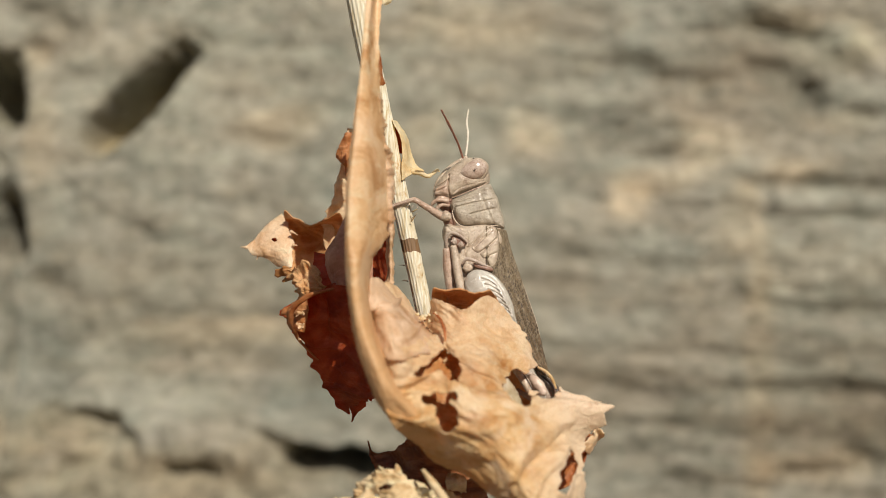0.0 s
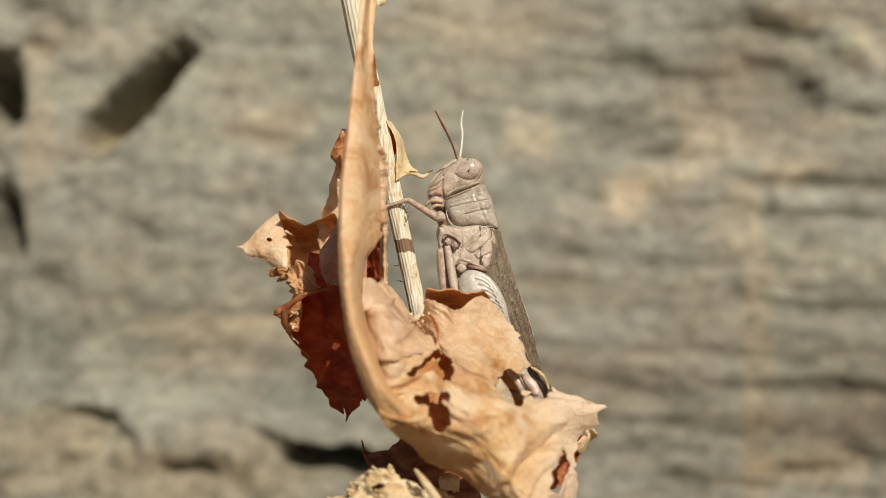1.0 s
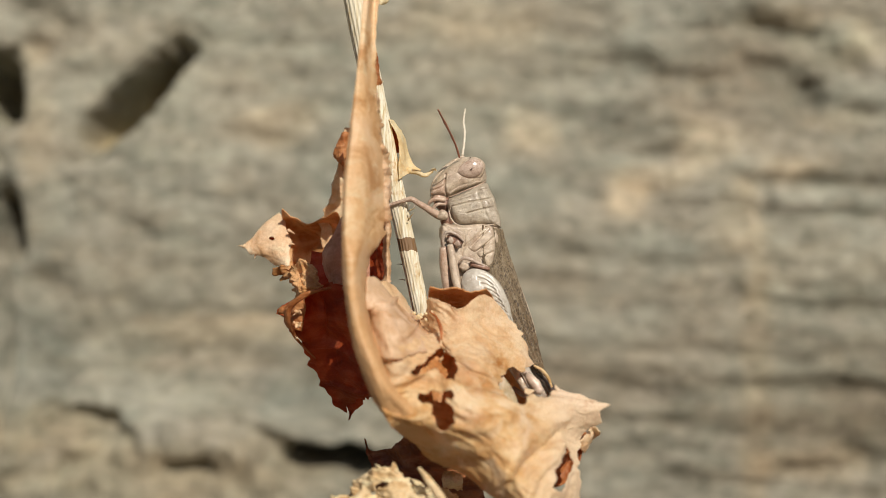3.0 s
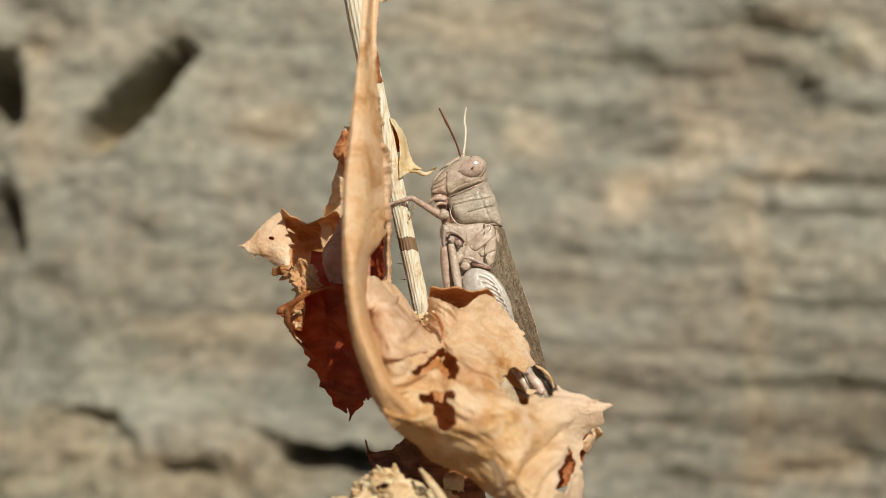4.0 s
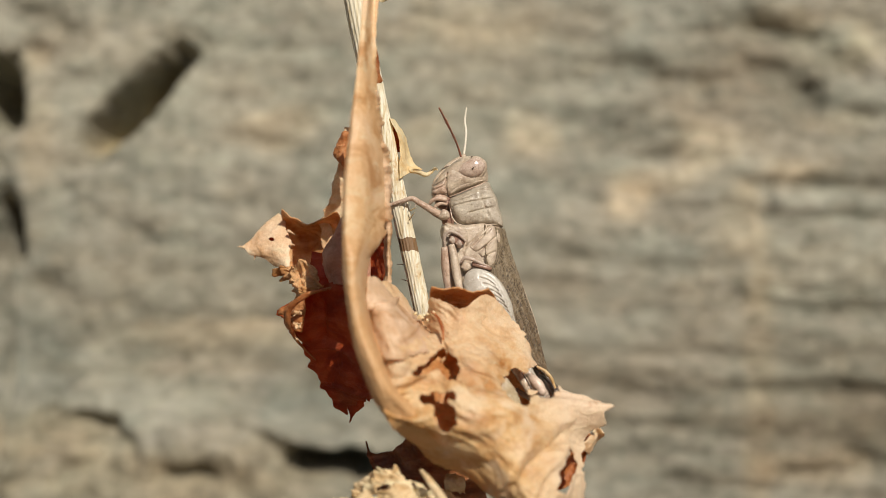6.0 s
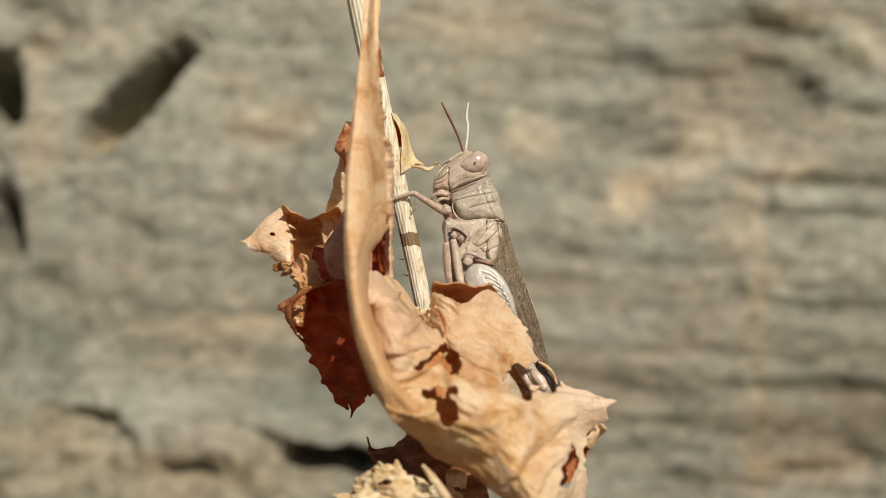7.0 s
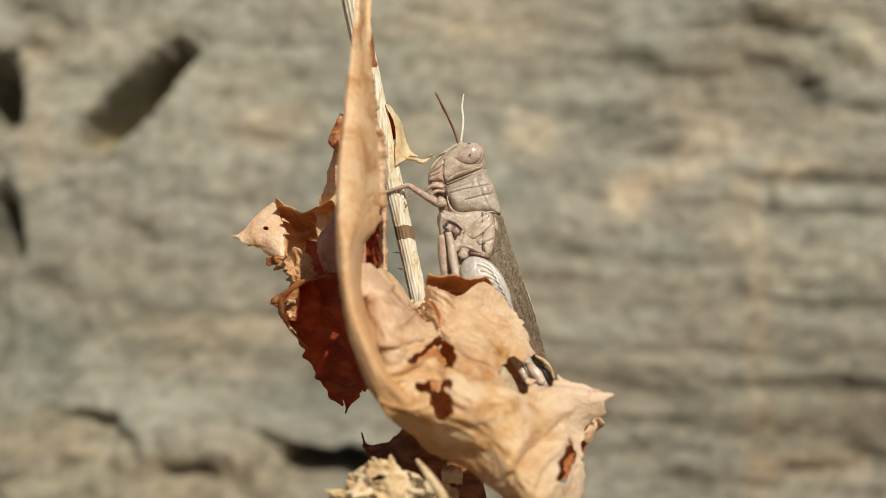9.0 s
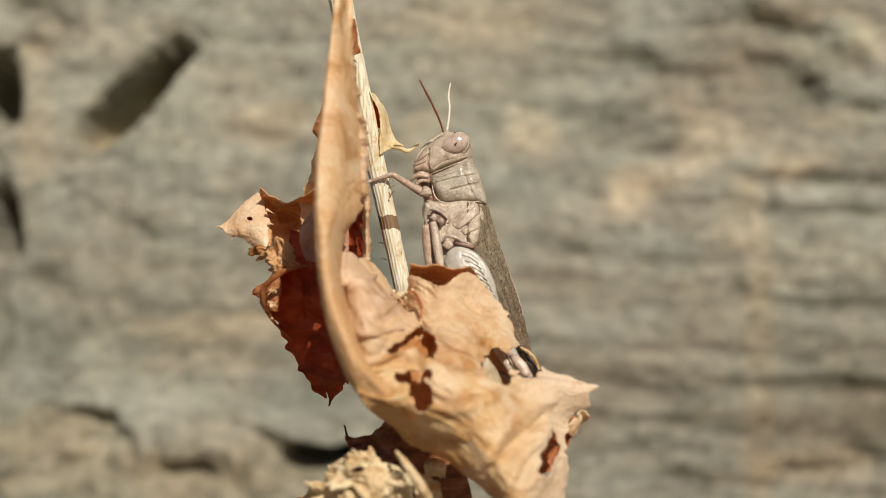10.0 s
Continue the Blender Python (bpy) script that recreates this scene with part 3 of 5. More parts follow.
def ground():
    bm = bmesh.new()
    far = 300000.0
    xs = [-far, -4000, -1200, -400, 0, 400, 1200, 4000, far]
    ys = [-far, -4000, -1500, -500, 0, 300, 900, 4000, far]
    v = [[bm.verts.new((x, y, GROUND_Z)) for y in ys] for x in xs]
    for i in range(len(xs) - 1):
        for j in range(len(ys) - 1):
            bm.faces.new((v[i][j], v[i + 1][j], v[i + 1][j + 1], v[i][j + 1]))
    return tagged(part("ground", bm, SOIL), "dry stony brown soil below the plant", "ground", kind="structure")


rock_wall()
ground()

# ---- the dry plant ----
plant = thing("dry_plant", (10, 6, GROUND_Z), "dead upright plant with a ribbed straw stem and curled brown leaves", "dry plant")

stem = part("stem", tube(
    [(-22.52, 8, 97.34), (-16.84, 7, 59.34), (-12.6, 6, 37.04), (-11, 6, 28.64), (-9.15, 6, 20.24), (-7.39, 6, 11.84), (-5.54, 6, 3.44), (-3.7, 6, -4.96),
     (-2.69, 6, -9.99), (-0.77, 9, -22.27), (1.41, 12, -40.38), (8, 14, -80), (10, 8, -180), (10, 6, GROUND_Z)],
    [1.9, 1.8, 1.75, 1.6, 1.45, 1.4, 1.3, 1.25, 1.2, 1.3, 1.4, 1.6, 1.9, 2.2], 72, 14, 17, 0.035, 3, 0.04), STEM, plant, "ribbed pale straw stem")
for k, (a, b) in enumerate((
    ((-5.67, 5, -2.42), (-6.4, 3, -2.38)), ((-5.17, 5, -4.75), (-5.9, 3, -4.59)), ((-4.48, 4.4, 5.47), (-3.53, 3, 5.82)),
    ((-4.64, 4.4, 4.06), (-3.77, 3, 5.17)), ((-9.84, 4, 24.05), (-8.2, 3, 24.27)),
)):
    part("thorn", tube([a, tuple((np.array(a) + b) / 2 + (0, 0, 0.05)), b], [0.11, 0.07, 0.02], 6, 3), SKIN_DARK if k in (0, 1) else LEAF_CREAM, stem)

# the leaf that stands towards the viewer: a rolled upper blade and a swollen lower one
upper = [
    [(-8.72, -11, 40.78), (-8.43, -11, 40.78), (-8.22, -10, 41.16), (-8.07, -8, 41.9), (-7.54, -7, 42.27)],
    [(-9.52, -13.5, 32.75), (-9.16, -13.5, 32.75), (-8.78, -13, 32.9), (-8.51, -10, 33.82), (-7.7, -10, 33.82)],
    [(-9.9, -15.5, 25.86), (-9.55, -15.5, 25.86), (-9.11, -15, 25.98), (-8.72, -12, 26.72), (-8.1, -11.5, 26.85)],
    [(-10.29, -16.5, 20.09), (-9.87, -16.5, 20.09), (-9.13, -15.5, 20.29), (-8.52, -13.5, 20.67), (-7.85, -11, 21.15)],
    [(-11.09, -18, 13), (-10.5, -18.5, 12.93), (-9.16, -17.5, 13.06), (-8.16, -14.5, 13.44), (-7.34, -10, 14.01)],
    [(-11.59, -19, 6.81), (-10.86, -19.5, 6.77), (-9.25, -18, 6.87), (-8.02, -14.5, 7.25), (-6.74, -9, 8.22)],
]
lower = [
    [(-11.54, -20, 1.07), (-10.82, -20.5, 1.06), (-9.37, -19, 1.08), (-8.47, -15, 1.33), (-6.9, -10, 2.13)],
    [(-11.48, -20, -1.93), (-10.7, -21, -1.92), (-9.83, -20.5, -1.93), (-9.34, -17, -1.86), (-9.01, -11, -1.02)],
    [(-11.15, -20.5, -5.24), (-10.45, -21.5, -5.19), (-9.71, -21, -5.22), (-9.25, -18, -5.38), (-9.22, -12, -5.33)],
    [(-10.5, -21, -9.51), (-9.81, -22, -9.42), (-9.09, -22, -9.29), (-8.54, -20, -9.27), (-8.41, -14, -9.47)],
    [(-9.35, -22, -13.34), (-8.61, -23, -13.14), (-7.79, -23.5, -12.81), (-7.13, -22, -12.75), (-6.73, -17, -12.99)],
    [(-7.85, -22, -17.26), (-7.18, -23, -16.89), (-6.38, -23.5, -16.49), (-5.57, -23, -16.12), (-4.85, -19, -16.24)],
]
foot = [
    [(-6.34, -21, -19.62), (-5.69, -22, -19.16), (-4.97, -22, -18.77), (-4.05, -22, -18.24), (-3.07, -20, -18.08)],
    [(-4.81, -17, -22.54), (-4.04, -19, -21.83), (-3.19, -20.5, -21.18), (-2.25, -21, -20.54), (-1.07, -20, -20.08)],
    [(-2.4, -15.6, -24.7), (-1.7, -17, -24.2), (-1.0, -18, -23.6), (-0.3, -19, -23.0), (0.5, -19.4, -22.6)],
    [(0.7, -15.4, -26.8), (1.1, -16.4, -26.5), (1.5, -17.2, -26.2), (1.9, -18, -25.9), (2.3, -18.6, -25.6)],
]
front_leaf = leaf_part("leaf", plant, LEAF_BAND, upper + lower + foot, 250, 60, "tan dry blade rolled along its edge", seed=3, ruffle=0.25, wrinkle=0.05,
                       margins=(("right", 0.8, 34),))
leaf_part("brown_edge", front_leaf, LEAF_RUST, [
    [(-9.43, -5, 26.76), (-9.12, -5, 26.76), (-8.89, -4, 26.99)], [(-9.35, -6, 24.02), (-8.86, -5.5, 24.13), (-8.35, -4, 24.44)], [(-9.58, -6, 21.36), (-8.78, -5.5, 21.61), (-7.81, -4, 22.51)],
], 40, 16, seed=7, ruffle=0.3, wrinkle=0.2, margins=(("bottom", 0.4, 3),))
leaf_part("top_scrap", front_leaf, LEAF_CREAM, [
    [(-8.82, -6, 35.42), (-7.97, -5, 35.73), (-6.9, -5, 35.5)], [(-8.51, -6, 33.9), (-7.75, -6, 33.83), (-6.98, -5, 33.66)], [(-8.36, -6, 32.76), (-7.83, -6, 32.69), (-7.36, -5, 33.05)],
], 20, 20, seed=9, ruffle=0.3, wrinkle=0.3, margins=(("bottom", 0.4, 2),))
leaf_part("torn_strip", front_leaf, LEAF_PINK, [
    [(-8.09, -1, 4.44), (-7.44, -2.5, 4.39), (-6.86, -3, 4.45)], [(-7.93, -1, 1.67), (-7.25, -3, 1.64), (-6.84, -2, 1.65)],
    [(-8.16, 0, -0.72), (-7.36, -2.5, -0.71), (-6.84, -2, -0.87)], [(-7.93, -1, -3.09), (-7.25, -3, -3.2), (-6.77, -2, -3.38)],
    [(-8.5, -2, -5.27), (-7.58, -4, -5.03), (-6.73, -4, -5.18)],
], 60, 16, "pinkish torn strip", seed=4, ruffle=0.4, wrinkle=0.3, margins=(("right", 0.4, 7),))
# dark sheet filling the hollow beside the stem; its colour carries the shade
leaf_part("inner_side", front_leaf, LEAF_BROWN_SHADE, [
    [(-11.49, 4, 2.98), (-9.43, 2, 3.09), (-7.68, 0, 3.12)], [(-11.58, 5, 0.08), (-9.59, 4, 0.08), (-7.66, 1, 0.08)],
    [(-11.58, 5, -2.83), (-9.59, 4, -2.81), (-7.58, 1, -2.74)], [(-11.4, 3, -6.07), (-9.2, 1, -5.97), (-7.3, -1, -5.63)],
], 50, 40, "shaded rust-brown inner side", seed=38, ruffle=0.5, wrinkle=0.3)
leaf_part("frayed_margin", front_leaf, LEAF_PINK, [
    [(-8.45, -12.6, 19.77), (-7.95, -12.6, 19.77), (-7.63, -11, 20.06)], [(-8.27, -12.2, 16.61), (-7.78, -12, 16.64), (-7.48, -10, 16.95)],
    [(-7.95, -11.6, 13.81), (-7.46, -11.4, 13.83), (-7.15, -9.5, 14.08)], [(-7.76, -11.2, 10.96), (-7.2, -11, 10.98), (-6.81, -9, 11.18)],
    [(-7.5, -10.8, 8.08), (-6.93, -10.6, 8.1), (-6.47, -8.5, 8.25)], [(-7.44, -10.6, 5.55), (-6.93, -10.6, 5.55), (-6.51, -9, 5.63)],
    [(-7.44, -10.6, 3.36), (-7, -10.6, 3.36), (-6.63, -9.5, 3.39)],
], 130, 20, "frayed and crinkled edge of the blade", seed=39, ruffle=0.6, wrinkle=0.4, folds=0.45, margins=(("right", 1.0, 15), ("left", 0.3, 9)))
top_rows = [
    [(-9.21, -13, -4), (-7.21, -5, -5.06), (-4.6, -3, -7.72), (-2.5, -2.5, -9.6), (-1.15, -6, -6.8), (0.61, -8.5, -7.1), (2.81, -9.5, -7.8), (6.08, -6, -6.16), (9.99, -3, -9.28)],
    [(-9.18, -15, -7.28), (-6.74, -12.5, -7.46), (-4.59, -9, -8.96), (-2.6, -5.5, -10.4), (-0.6, -8.5, -9.7), (0.95, -10, -9.8), (3.5, -10.5, -10.2), (6.86, -7, -10.1), (12.01, -3, -12.56)],
    [(-8.9, -12.5, -10.82), (-6.4, -16.5, -10.5), (-4.17, -14, -10.68), (-2.1, -11, -11.6), (0.08, -11.5, -11.9), (1.5, -12.7, -11.9), (4.0, -13.2, -12.2), (7.41, -10, -12.76), (12.84, -4, -15.55)],
]
middle_rows = [
    [(-8.0, -14.5, -13.9), (-5.6, -20.5, -13.4), (-3.1, -19, -12.87), (-1.31, -16.5, -13.19), (0.64, -14, -13.72), (2.16, -15.5, -13.87), (4.54, -17, -14.36), (7.92, -13, -15.27), (13.15, -6, -17.26)],
    [(-7.1, -21.5, -17.81), (-4.56, -21, -16.78), (-2.27, -20, -15.95), (-0.27, -19, -15.3), (1.42, -19, -15.3), (3.11, -18.5, -15.85), (5.57, -17, -16.42), (10.06, -13, -17.77), (16.36, -9, -18.43)],
    [(-5.47, -20, -20.75), (-3.24, -21, -19.75), (-1.05, -21.5, -18.99), (0.72, -21.7, -18.63), (2.48, -22, -18.38), (4.33, -21.7, -18.43), (7.07, -20, -18.75), (12.68, -15, -19.26), (22.39, -11, -20.43)],
    [(-3.19, -16, -24.0), (-0.6, -19.5, -23.07), (1.38, -21.5, -22.41), (3.32, -22.5, -22.19), (5.05, -23, -22.07), (6.86, -23, -22.27), (9.64, -21, -22.72), (13.94, -16, -23.17), (19.81, -10, -24.72)],
]
bottom_rows = [
    [(0.07, -16, -26.4), (2.41, -19.5, -25.75), (4.32, -22, -25.31), (6, -23.3, -25.23), (7.6, -24.3, -25.16), (9.37, -23.8, -25.49), (11.82, -21, -25.89), (15.05, -17, -26.18), (18.58, -12, -26.44)],
    [(4.5, -16, -28.7), (6.0, -19, -28.7), (7.4, -21.5, -28.6), (8.63, -23.5, -28.59), (10.08, -24.4, -28.65), (11.62, -23.8, -28.82), (13.21, -21.5, -28.98), (15.45, -17.5, -29.34), (17.98, -13, -29.19)],
    [(8.2, -15, -32.2), (9.0, -17.5, -32.5), (9.7, -20, -32.6), (10.2, -22, -32.83), (11.26, -23, -32.62), (12.43, -22.5, -32.66), (13.88, -20, -32.96), (15.53, -17, -33.26), (17.59, -11, -33.37)],
]
leaf_part("lower_blade", front_leaf, LEAF_PALE, top_rows + middle_rows + bottom_rows, 220, 230, "swollen pale tan lower blade with torn holes",
          seed=5, ruffle=0.95, wrinkle=0.09, folds=0.26,
          creases=(([(-7.8, -16.4), (-5.4, -15.9), (-2.6, -15.2), (-0.6, -13.4)], 0.35, 0.55), ([(-7.6, -16.9), (-5.0, -16.9), (-2.6, -16.6)], 0.2, 0.35), ([(-6.6, -18.8), (-3.5, -19.6), (-1.0, -19.5)], 0.25, 0.4), ([(-6.3, -20.4), (-1.6, -20.2), (3.0, -21.0), (7.6, -20.2)], 0.8, 0.7),
                   ([(-4.2, -21.4), (-0.3, -23.8), (4.2, -25.2), (6.4, -24.0)], 1.3, -0.8), ([(6.4, -27.8), (8.9, -24.0), (12.8, -22.0), (16.2, -21.6)], 0.7, 0.5),
                   ([(7.6, -27.4), (10.6, -24.8), (14.8, -23.2)], 0.5, -0.6), ([(9.6, -28.8), (12.0, -26.2), (15.2, -24.6)], 0.5, 0.45), ([(2.2, -15.6), (4.4, -16.6), (7.4, -17.2)], 0.5, -0.5)),
          margins=(("right", 0.7, 15), ("top", 0.25, 22)),
          holes=(((-1.21, -19, -14.08), 2.3, 0.62, 24), ((1.1, -17, -14.5), 1.1, 1.35, 20), ((-0.53, -20, -17.48), 2.0, 0.65, 4), ((0.53, -20, -19.28), 1.3, 1.7, 25),
                 ((9.4, -13, -17.3), 1.9, 1.5, -30), ((12.89, -7, -17.41), 2.4, 1.1, -25), ((15.2, -15, -27.0), 2.1, 1.55, 46)))
leaf_part("side_fold", front_leaf, LEAF_PINK, [
    [(-9.28, -13, -3.5), (-7.3, -6, -4.71), (-4.8, -4, -7.43), (-2.67, -2, -9.6), (-1.08, -4, -10.75)],
    [(-9.09, -16, -6.52), (-6.68, -13.5, -6.89), (-4.53, -10.5, -8.4), (-2.71, -7, -10.02), (-1.2, -8, -11.28)],
    [(-9.2, -13, -9.0), (-6.8, -17.5, -9.0), (-4.24, -15, -9.69), (-2.31, -12, -10.88), (-1.45, -11.5, -11.94)],
    [(-8.7, -13.5, -11.3), (-6.2, -20, -11.1), (-3.85, -17.6, -11.06), (-2.24, -15, -11.84), (-1.43, -13, -12.92)],
    [(-8.0, -15, -14.0), (-5.6, -21.6, -13.4), (-3.62, -19.8, -12.93), (-2.46, -17.5, -12.92), (-1.56, -14, -13.36)],
], 80, 80, "smooth pinkish fold beside the stem", seed=37, ruffle=0.7, wrinkle=0.08,
   creases=(([(-8.9, -7.2), (-6.7, -7.2), (-5.2, -6.3)], 0.3, 0.4), ([(-7.9, -8.0), (-6.2, -8.7), (-4.5, -10.7), (-2.7, -9.7)], 0.25, 0.35), ([(-8.2, -10.5), (-6.7, -12.6), (-4.7, -13.3), (-2.3, -12.9)], 0.45, 0.6),
            ([(-6.0, -9.6), (-5.0, -11.0), (-3.2, -11.4)], 1.0, -0.6)),
    margins=(("right", 0.5, 5), ("bottom", 0.8, 4), ("top", 0.3, 7)))
part("curled_lip", tube([(-1.3, -9.6, -8.3), (-0.4, -10.4, -9.0), (0.15, -11.6, -10.2), (0.3, -13, -11.6)], [0.1, 0.2, 0.22, 0.12], 12, 8, rough=0.3, seed=6), LEAF_RUST, front_leaf, "brown curled lip beside the stem")
leaf_part("inner_sheet", front_leaf, LEAF, [
    [(-4.88, -14, -13.72), (-2.43, -13, -13.13), (0.07, -10, -12.98), (2.27, -10, -13.5)],
    [(-4.79, -16, -17.27), (-2.36, -16, -17.27), (0.07, -15, -17.44), (2.52, -15, -17.44)],
    [(-3.4, -15, -23.2), (-1.31, -16, -23.2), (0.76, -16, -23.2), (2.82, -16, -22.8)],
], 50, 50, "orange-brown inner layer behind the tear", seed=6, ruffle=0.5, wrinkle=0.25)
leaf_part("pocket_wall", front_leaf, LEAF, [
    [(-1.2, -8, -5), (0.45, -8, -5.53), (2.32, -8, -5.45), (4.03, -8, -5.9), (6.23, -6, -5.32)],
    [(-1.55, -4, -6.57), (0.62, -3, -6.86), (2.82, -2.5, -7.05), (4.76, -3, -7.1), (7.49, -3, -6.94)],
    [(-1.39, -4, -12.3), (1.28, 0, -12.72), (3.71, 1, -12.83), (6.08, 0, -12.72), (9.91, -2, -12.51)],
], 50, 70, seed=8, ruffle=0.4, wrinkle=0.2, margins=(("top", 0.5, 6),))
leaf_part("inner_wall", front_leaf, LEAF_RUST, [
    [(14.27, -8, -24.57), (16.28, -7, -24.41), (18.32, -6, -24.63), (20.22, -6, -25.01)],
    [(13.4, -9, -28.06), (15.39, -8, -28.31), (17.41, -7, -28.56), (18.82, -8, -27.93)],
    [(13.03, -9, -31.76), (14.88, -9, -31.61), (16.36, -9, -31.16), (17.62, -9, -30.28)],
], 40, 40, "shaded rust-brown inner side", seed=10, ruffle=0.5, wrinkle=0.3)
leaf_part("curled_tip", front_leaf, LEAF_PEACH, [
    [(17.59, -11, -25.37), (18.87, -9.5, -24.69), (20.02, -8, -23.9), (20.84, -8, -23.68)],
    [(18.65, -9, -26.57), (19.63, -8.5, -25.36), (20.8, -7, -24.64), (21.36, -8, -24.27)],
    [(19.29, -7, -27.35), (20.37, -6, -26.38), (21.28, -6, -25.47), (21.55, -7, -24.94)],
], 24, 28, "rolled straw-coloured tip", seed=9, ruffle=0.3, wrinkle=0.2)

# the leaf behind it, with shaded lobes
# shade from the front blade is partly painted into its dark colour
back_leaf = leaf_part("leaf", plant, LEAF_BROWN_SHADE, [
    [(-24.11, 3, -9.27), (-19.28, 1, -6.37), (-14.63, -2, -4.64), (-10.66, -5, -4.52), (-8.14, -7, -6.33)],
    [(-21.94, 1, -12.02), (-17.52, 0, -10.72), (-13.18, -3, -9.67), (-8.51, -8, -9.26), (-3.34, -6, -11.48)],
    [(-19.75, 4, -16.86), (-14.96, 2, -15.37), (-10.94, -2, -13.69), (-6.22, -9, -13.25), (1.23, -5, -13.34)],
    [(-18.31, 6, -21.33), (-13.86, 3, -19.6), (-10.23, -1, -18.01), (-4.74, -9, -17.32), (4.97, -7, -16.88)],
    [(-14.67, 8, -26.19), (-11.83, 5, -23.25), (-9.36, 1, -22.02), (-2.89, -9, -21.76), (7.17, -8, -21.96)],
], 120, 120, "dry blade with spiny margin, its red-brown deepened to paint shade", seed=12, ruffle=0.9, wrinkle=0.2,
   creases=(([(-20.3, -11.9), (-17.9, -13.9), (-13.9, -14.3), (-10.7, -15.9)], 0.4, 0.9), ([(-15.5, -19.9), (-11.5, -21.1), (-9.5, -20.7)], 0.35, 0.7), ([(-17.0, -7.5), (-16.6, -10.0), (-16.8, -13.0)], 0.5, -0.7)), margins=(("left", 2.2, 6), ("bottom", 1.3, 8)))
leaf_part("inner_lobe", back_leaf, LEAF, [
    [(6.28, 4, -16.45), (8.35, 4, -16.45), (10.41, 4, -16.86), (12.48, 4, -17.69)],
    [(6.75, 5, -20.75), (8.83, 5, -20.75), (10.91, 5, -20.75), (12.89, 4, -20.58)],
    [(7.11, 4, -25.54), (9.17, 4, -25.54), (11.24, 4, -25.13), (13.2, 3, -24.52)],
], 40, 40, seed=13, ruffle=0.4, wrinkle=0.25)
leaf_part("pale_scrap", back_leaf, LEAF_BONE, [
    [(7.99, -8, -16.66), (8.22, -8, -16.66), (8.51, -8, -16.95)],
    [(7.78, -10, -18.27), (8.51, -10, -18.27), (9.62, -9, -18.8)],
    [(7.49, -12, -20.53), (8.72, -12, -20.67), (10.47, -11, -20.72)],
], 40, 30, "greyish straw scrap behind the hole", seed=19, ruffle=0.2, wrinkle=0.15)
leaf_part("upper_lobe", back_leaf, LEAF_PEACH, [
    [(-15.13, 12, 18.91), (-14.09, 13, 18.88), (-12.86, 14, 19.2), (-11.16, 15, 19.43)],
    [(-15.39, 12, 15.75), (-14.36, 13, 15.87), (-12.86, 14, 15.98), (-10.71, 15, 16.1)],
    [(-16.51, 12.5, 12.45), (-14.95, 13.5, 12.37), (-12.46, 14.5, 12.46), (-10.26, 15, 12.5)],
    [(-17.37, 13, 9.39), (-15.36, 14, 9.47), (-12.73, 14.5, 9.5), (-10.08, 15, 9.54)],
    [(-18.57, 14, 6.16), (-16.31, 14.5, 6.01), (-13.13, 15, 6.03), (-9.81, 15, 6.03)],
    [(-19.61, 15, 3.51), (-16.61, 15.5, 2.62), (-13.45, 15.5, 2.62), (-9.72, 15, 2.61)],
    [(-19.39, 16, -0.82), (-16.67, 16, -0.82), (-13.4, 15, -0.81), (-9.64, 14, -0.8)],
], 100, 36, "peach-coloured upper lobe", seed=14, ruffle=0.4, wrinkle=0.25, margins=(("left", 0.9, 7),))
leaf_part("curled_scrap", back_leaf, LEAF_RUST, [
    [(-15.13, 12, 17.68), (-14.67, 11, 17.9), (-14.25, 12, 17.86)],
    [(-16.5, 12, 14.4), (-15.2, 10.5, 14.8), (-14.4, 11, 14.9)],
    [(-15.6, 12, 13.3), (-15.0, 11, 13.2), (-14.4, 12, 13.1)],
    [(-15.2, 13, 11.4), (-14.9, 13, 11.4), (-14.5, 14, 11.5)],
], 40, 24, "brown curled scrap", seed=33, ruffle=0.5, wrinkle=0.4, margins=(("left", 0.4, 4),))
leaf_part("shaded_fold", back_leaf, LEAF_MAUVE, [
    [(-13.87, 1, 4.52), (-12.72, 0, 4.48), (-11.52, 0, 4.48), (-9.92, 0, 4.48)],
    [(-15.81, 1, 1.29), (-14.12, -1, 1.27), (-12.12, -2, 1.26), (-9.92, 0, 1.28)],
    [(-16.94, 1, -0.89), (-14.79, -2, -1.1), (-12.51, -2, -1.1), (-9.92, 0, -1.12)],
    [(-16.46, 1, -3.15), (-14.63, -2, -3.23), (-12.74, -2, -3.46), (-9.92, 0, -3.52)],
    [(-15.52, 0, -4.96), (-14.2, -3, -4.99), (-12.74, -2, -5.27), (-9.92, 0, -5.52)],
], 60, 40, "mauve-brown folded lobe in shade", seed=15, ruffle=0.3, wrinkle=0.15, margins=(("left", 0.4, 5),))
leaf_part("hollow_lobe", back_leaf, LEAF, [
    [(-25.18, 14, 6.07), (-23.22, 14, 5.09), (-20.92, 13, 3.9), (-18.39, 12, 4.31), (-15.94, 10, 5.46)],
    [(-25.56, 18, 4.23), (-23.52, 19, 3.8), (-21.06, 18, 3.03), (-18.49, 16, 3.53), (-15.78, 13, 3.81)],
    [(-25.38, 19, 1.02), (-23.23, 20, 1.03), (-20.75, 19, 0.83), (-18.03, 16, 1), (-15.42, 13, 0.97)],
    [(-24.11, 14, -3.66), (-22.13, 15, -3.87), (-19.82, 14, -4.02), (-17.24, 12, -3.96), (-14.9, 10, -3.9)],
], 60, 66, "shaded orange-brown hollow lobe", seed=16, ruffle=0.6, wrinkle=0.3, margins=(("top", 0.4, 7),))
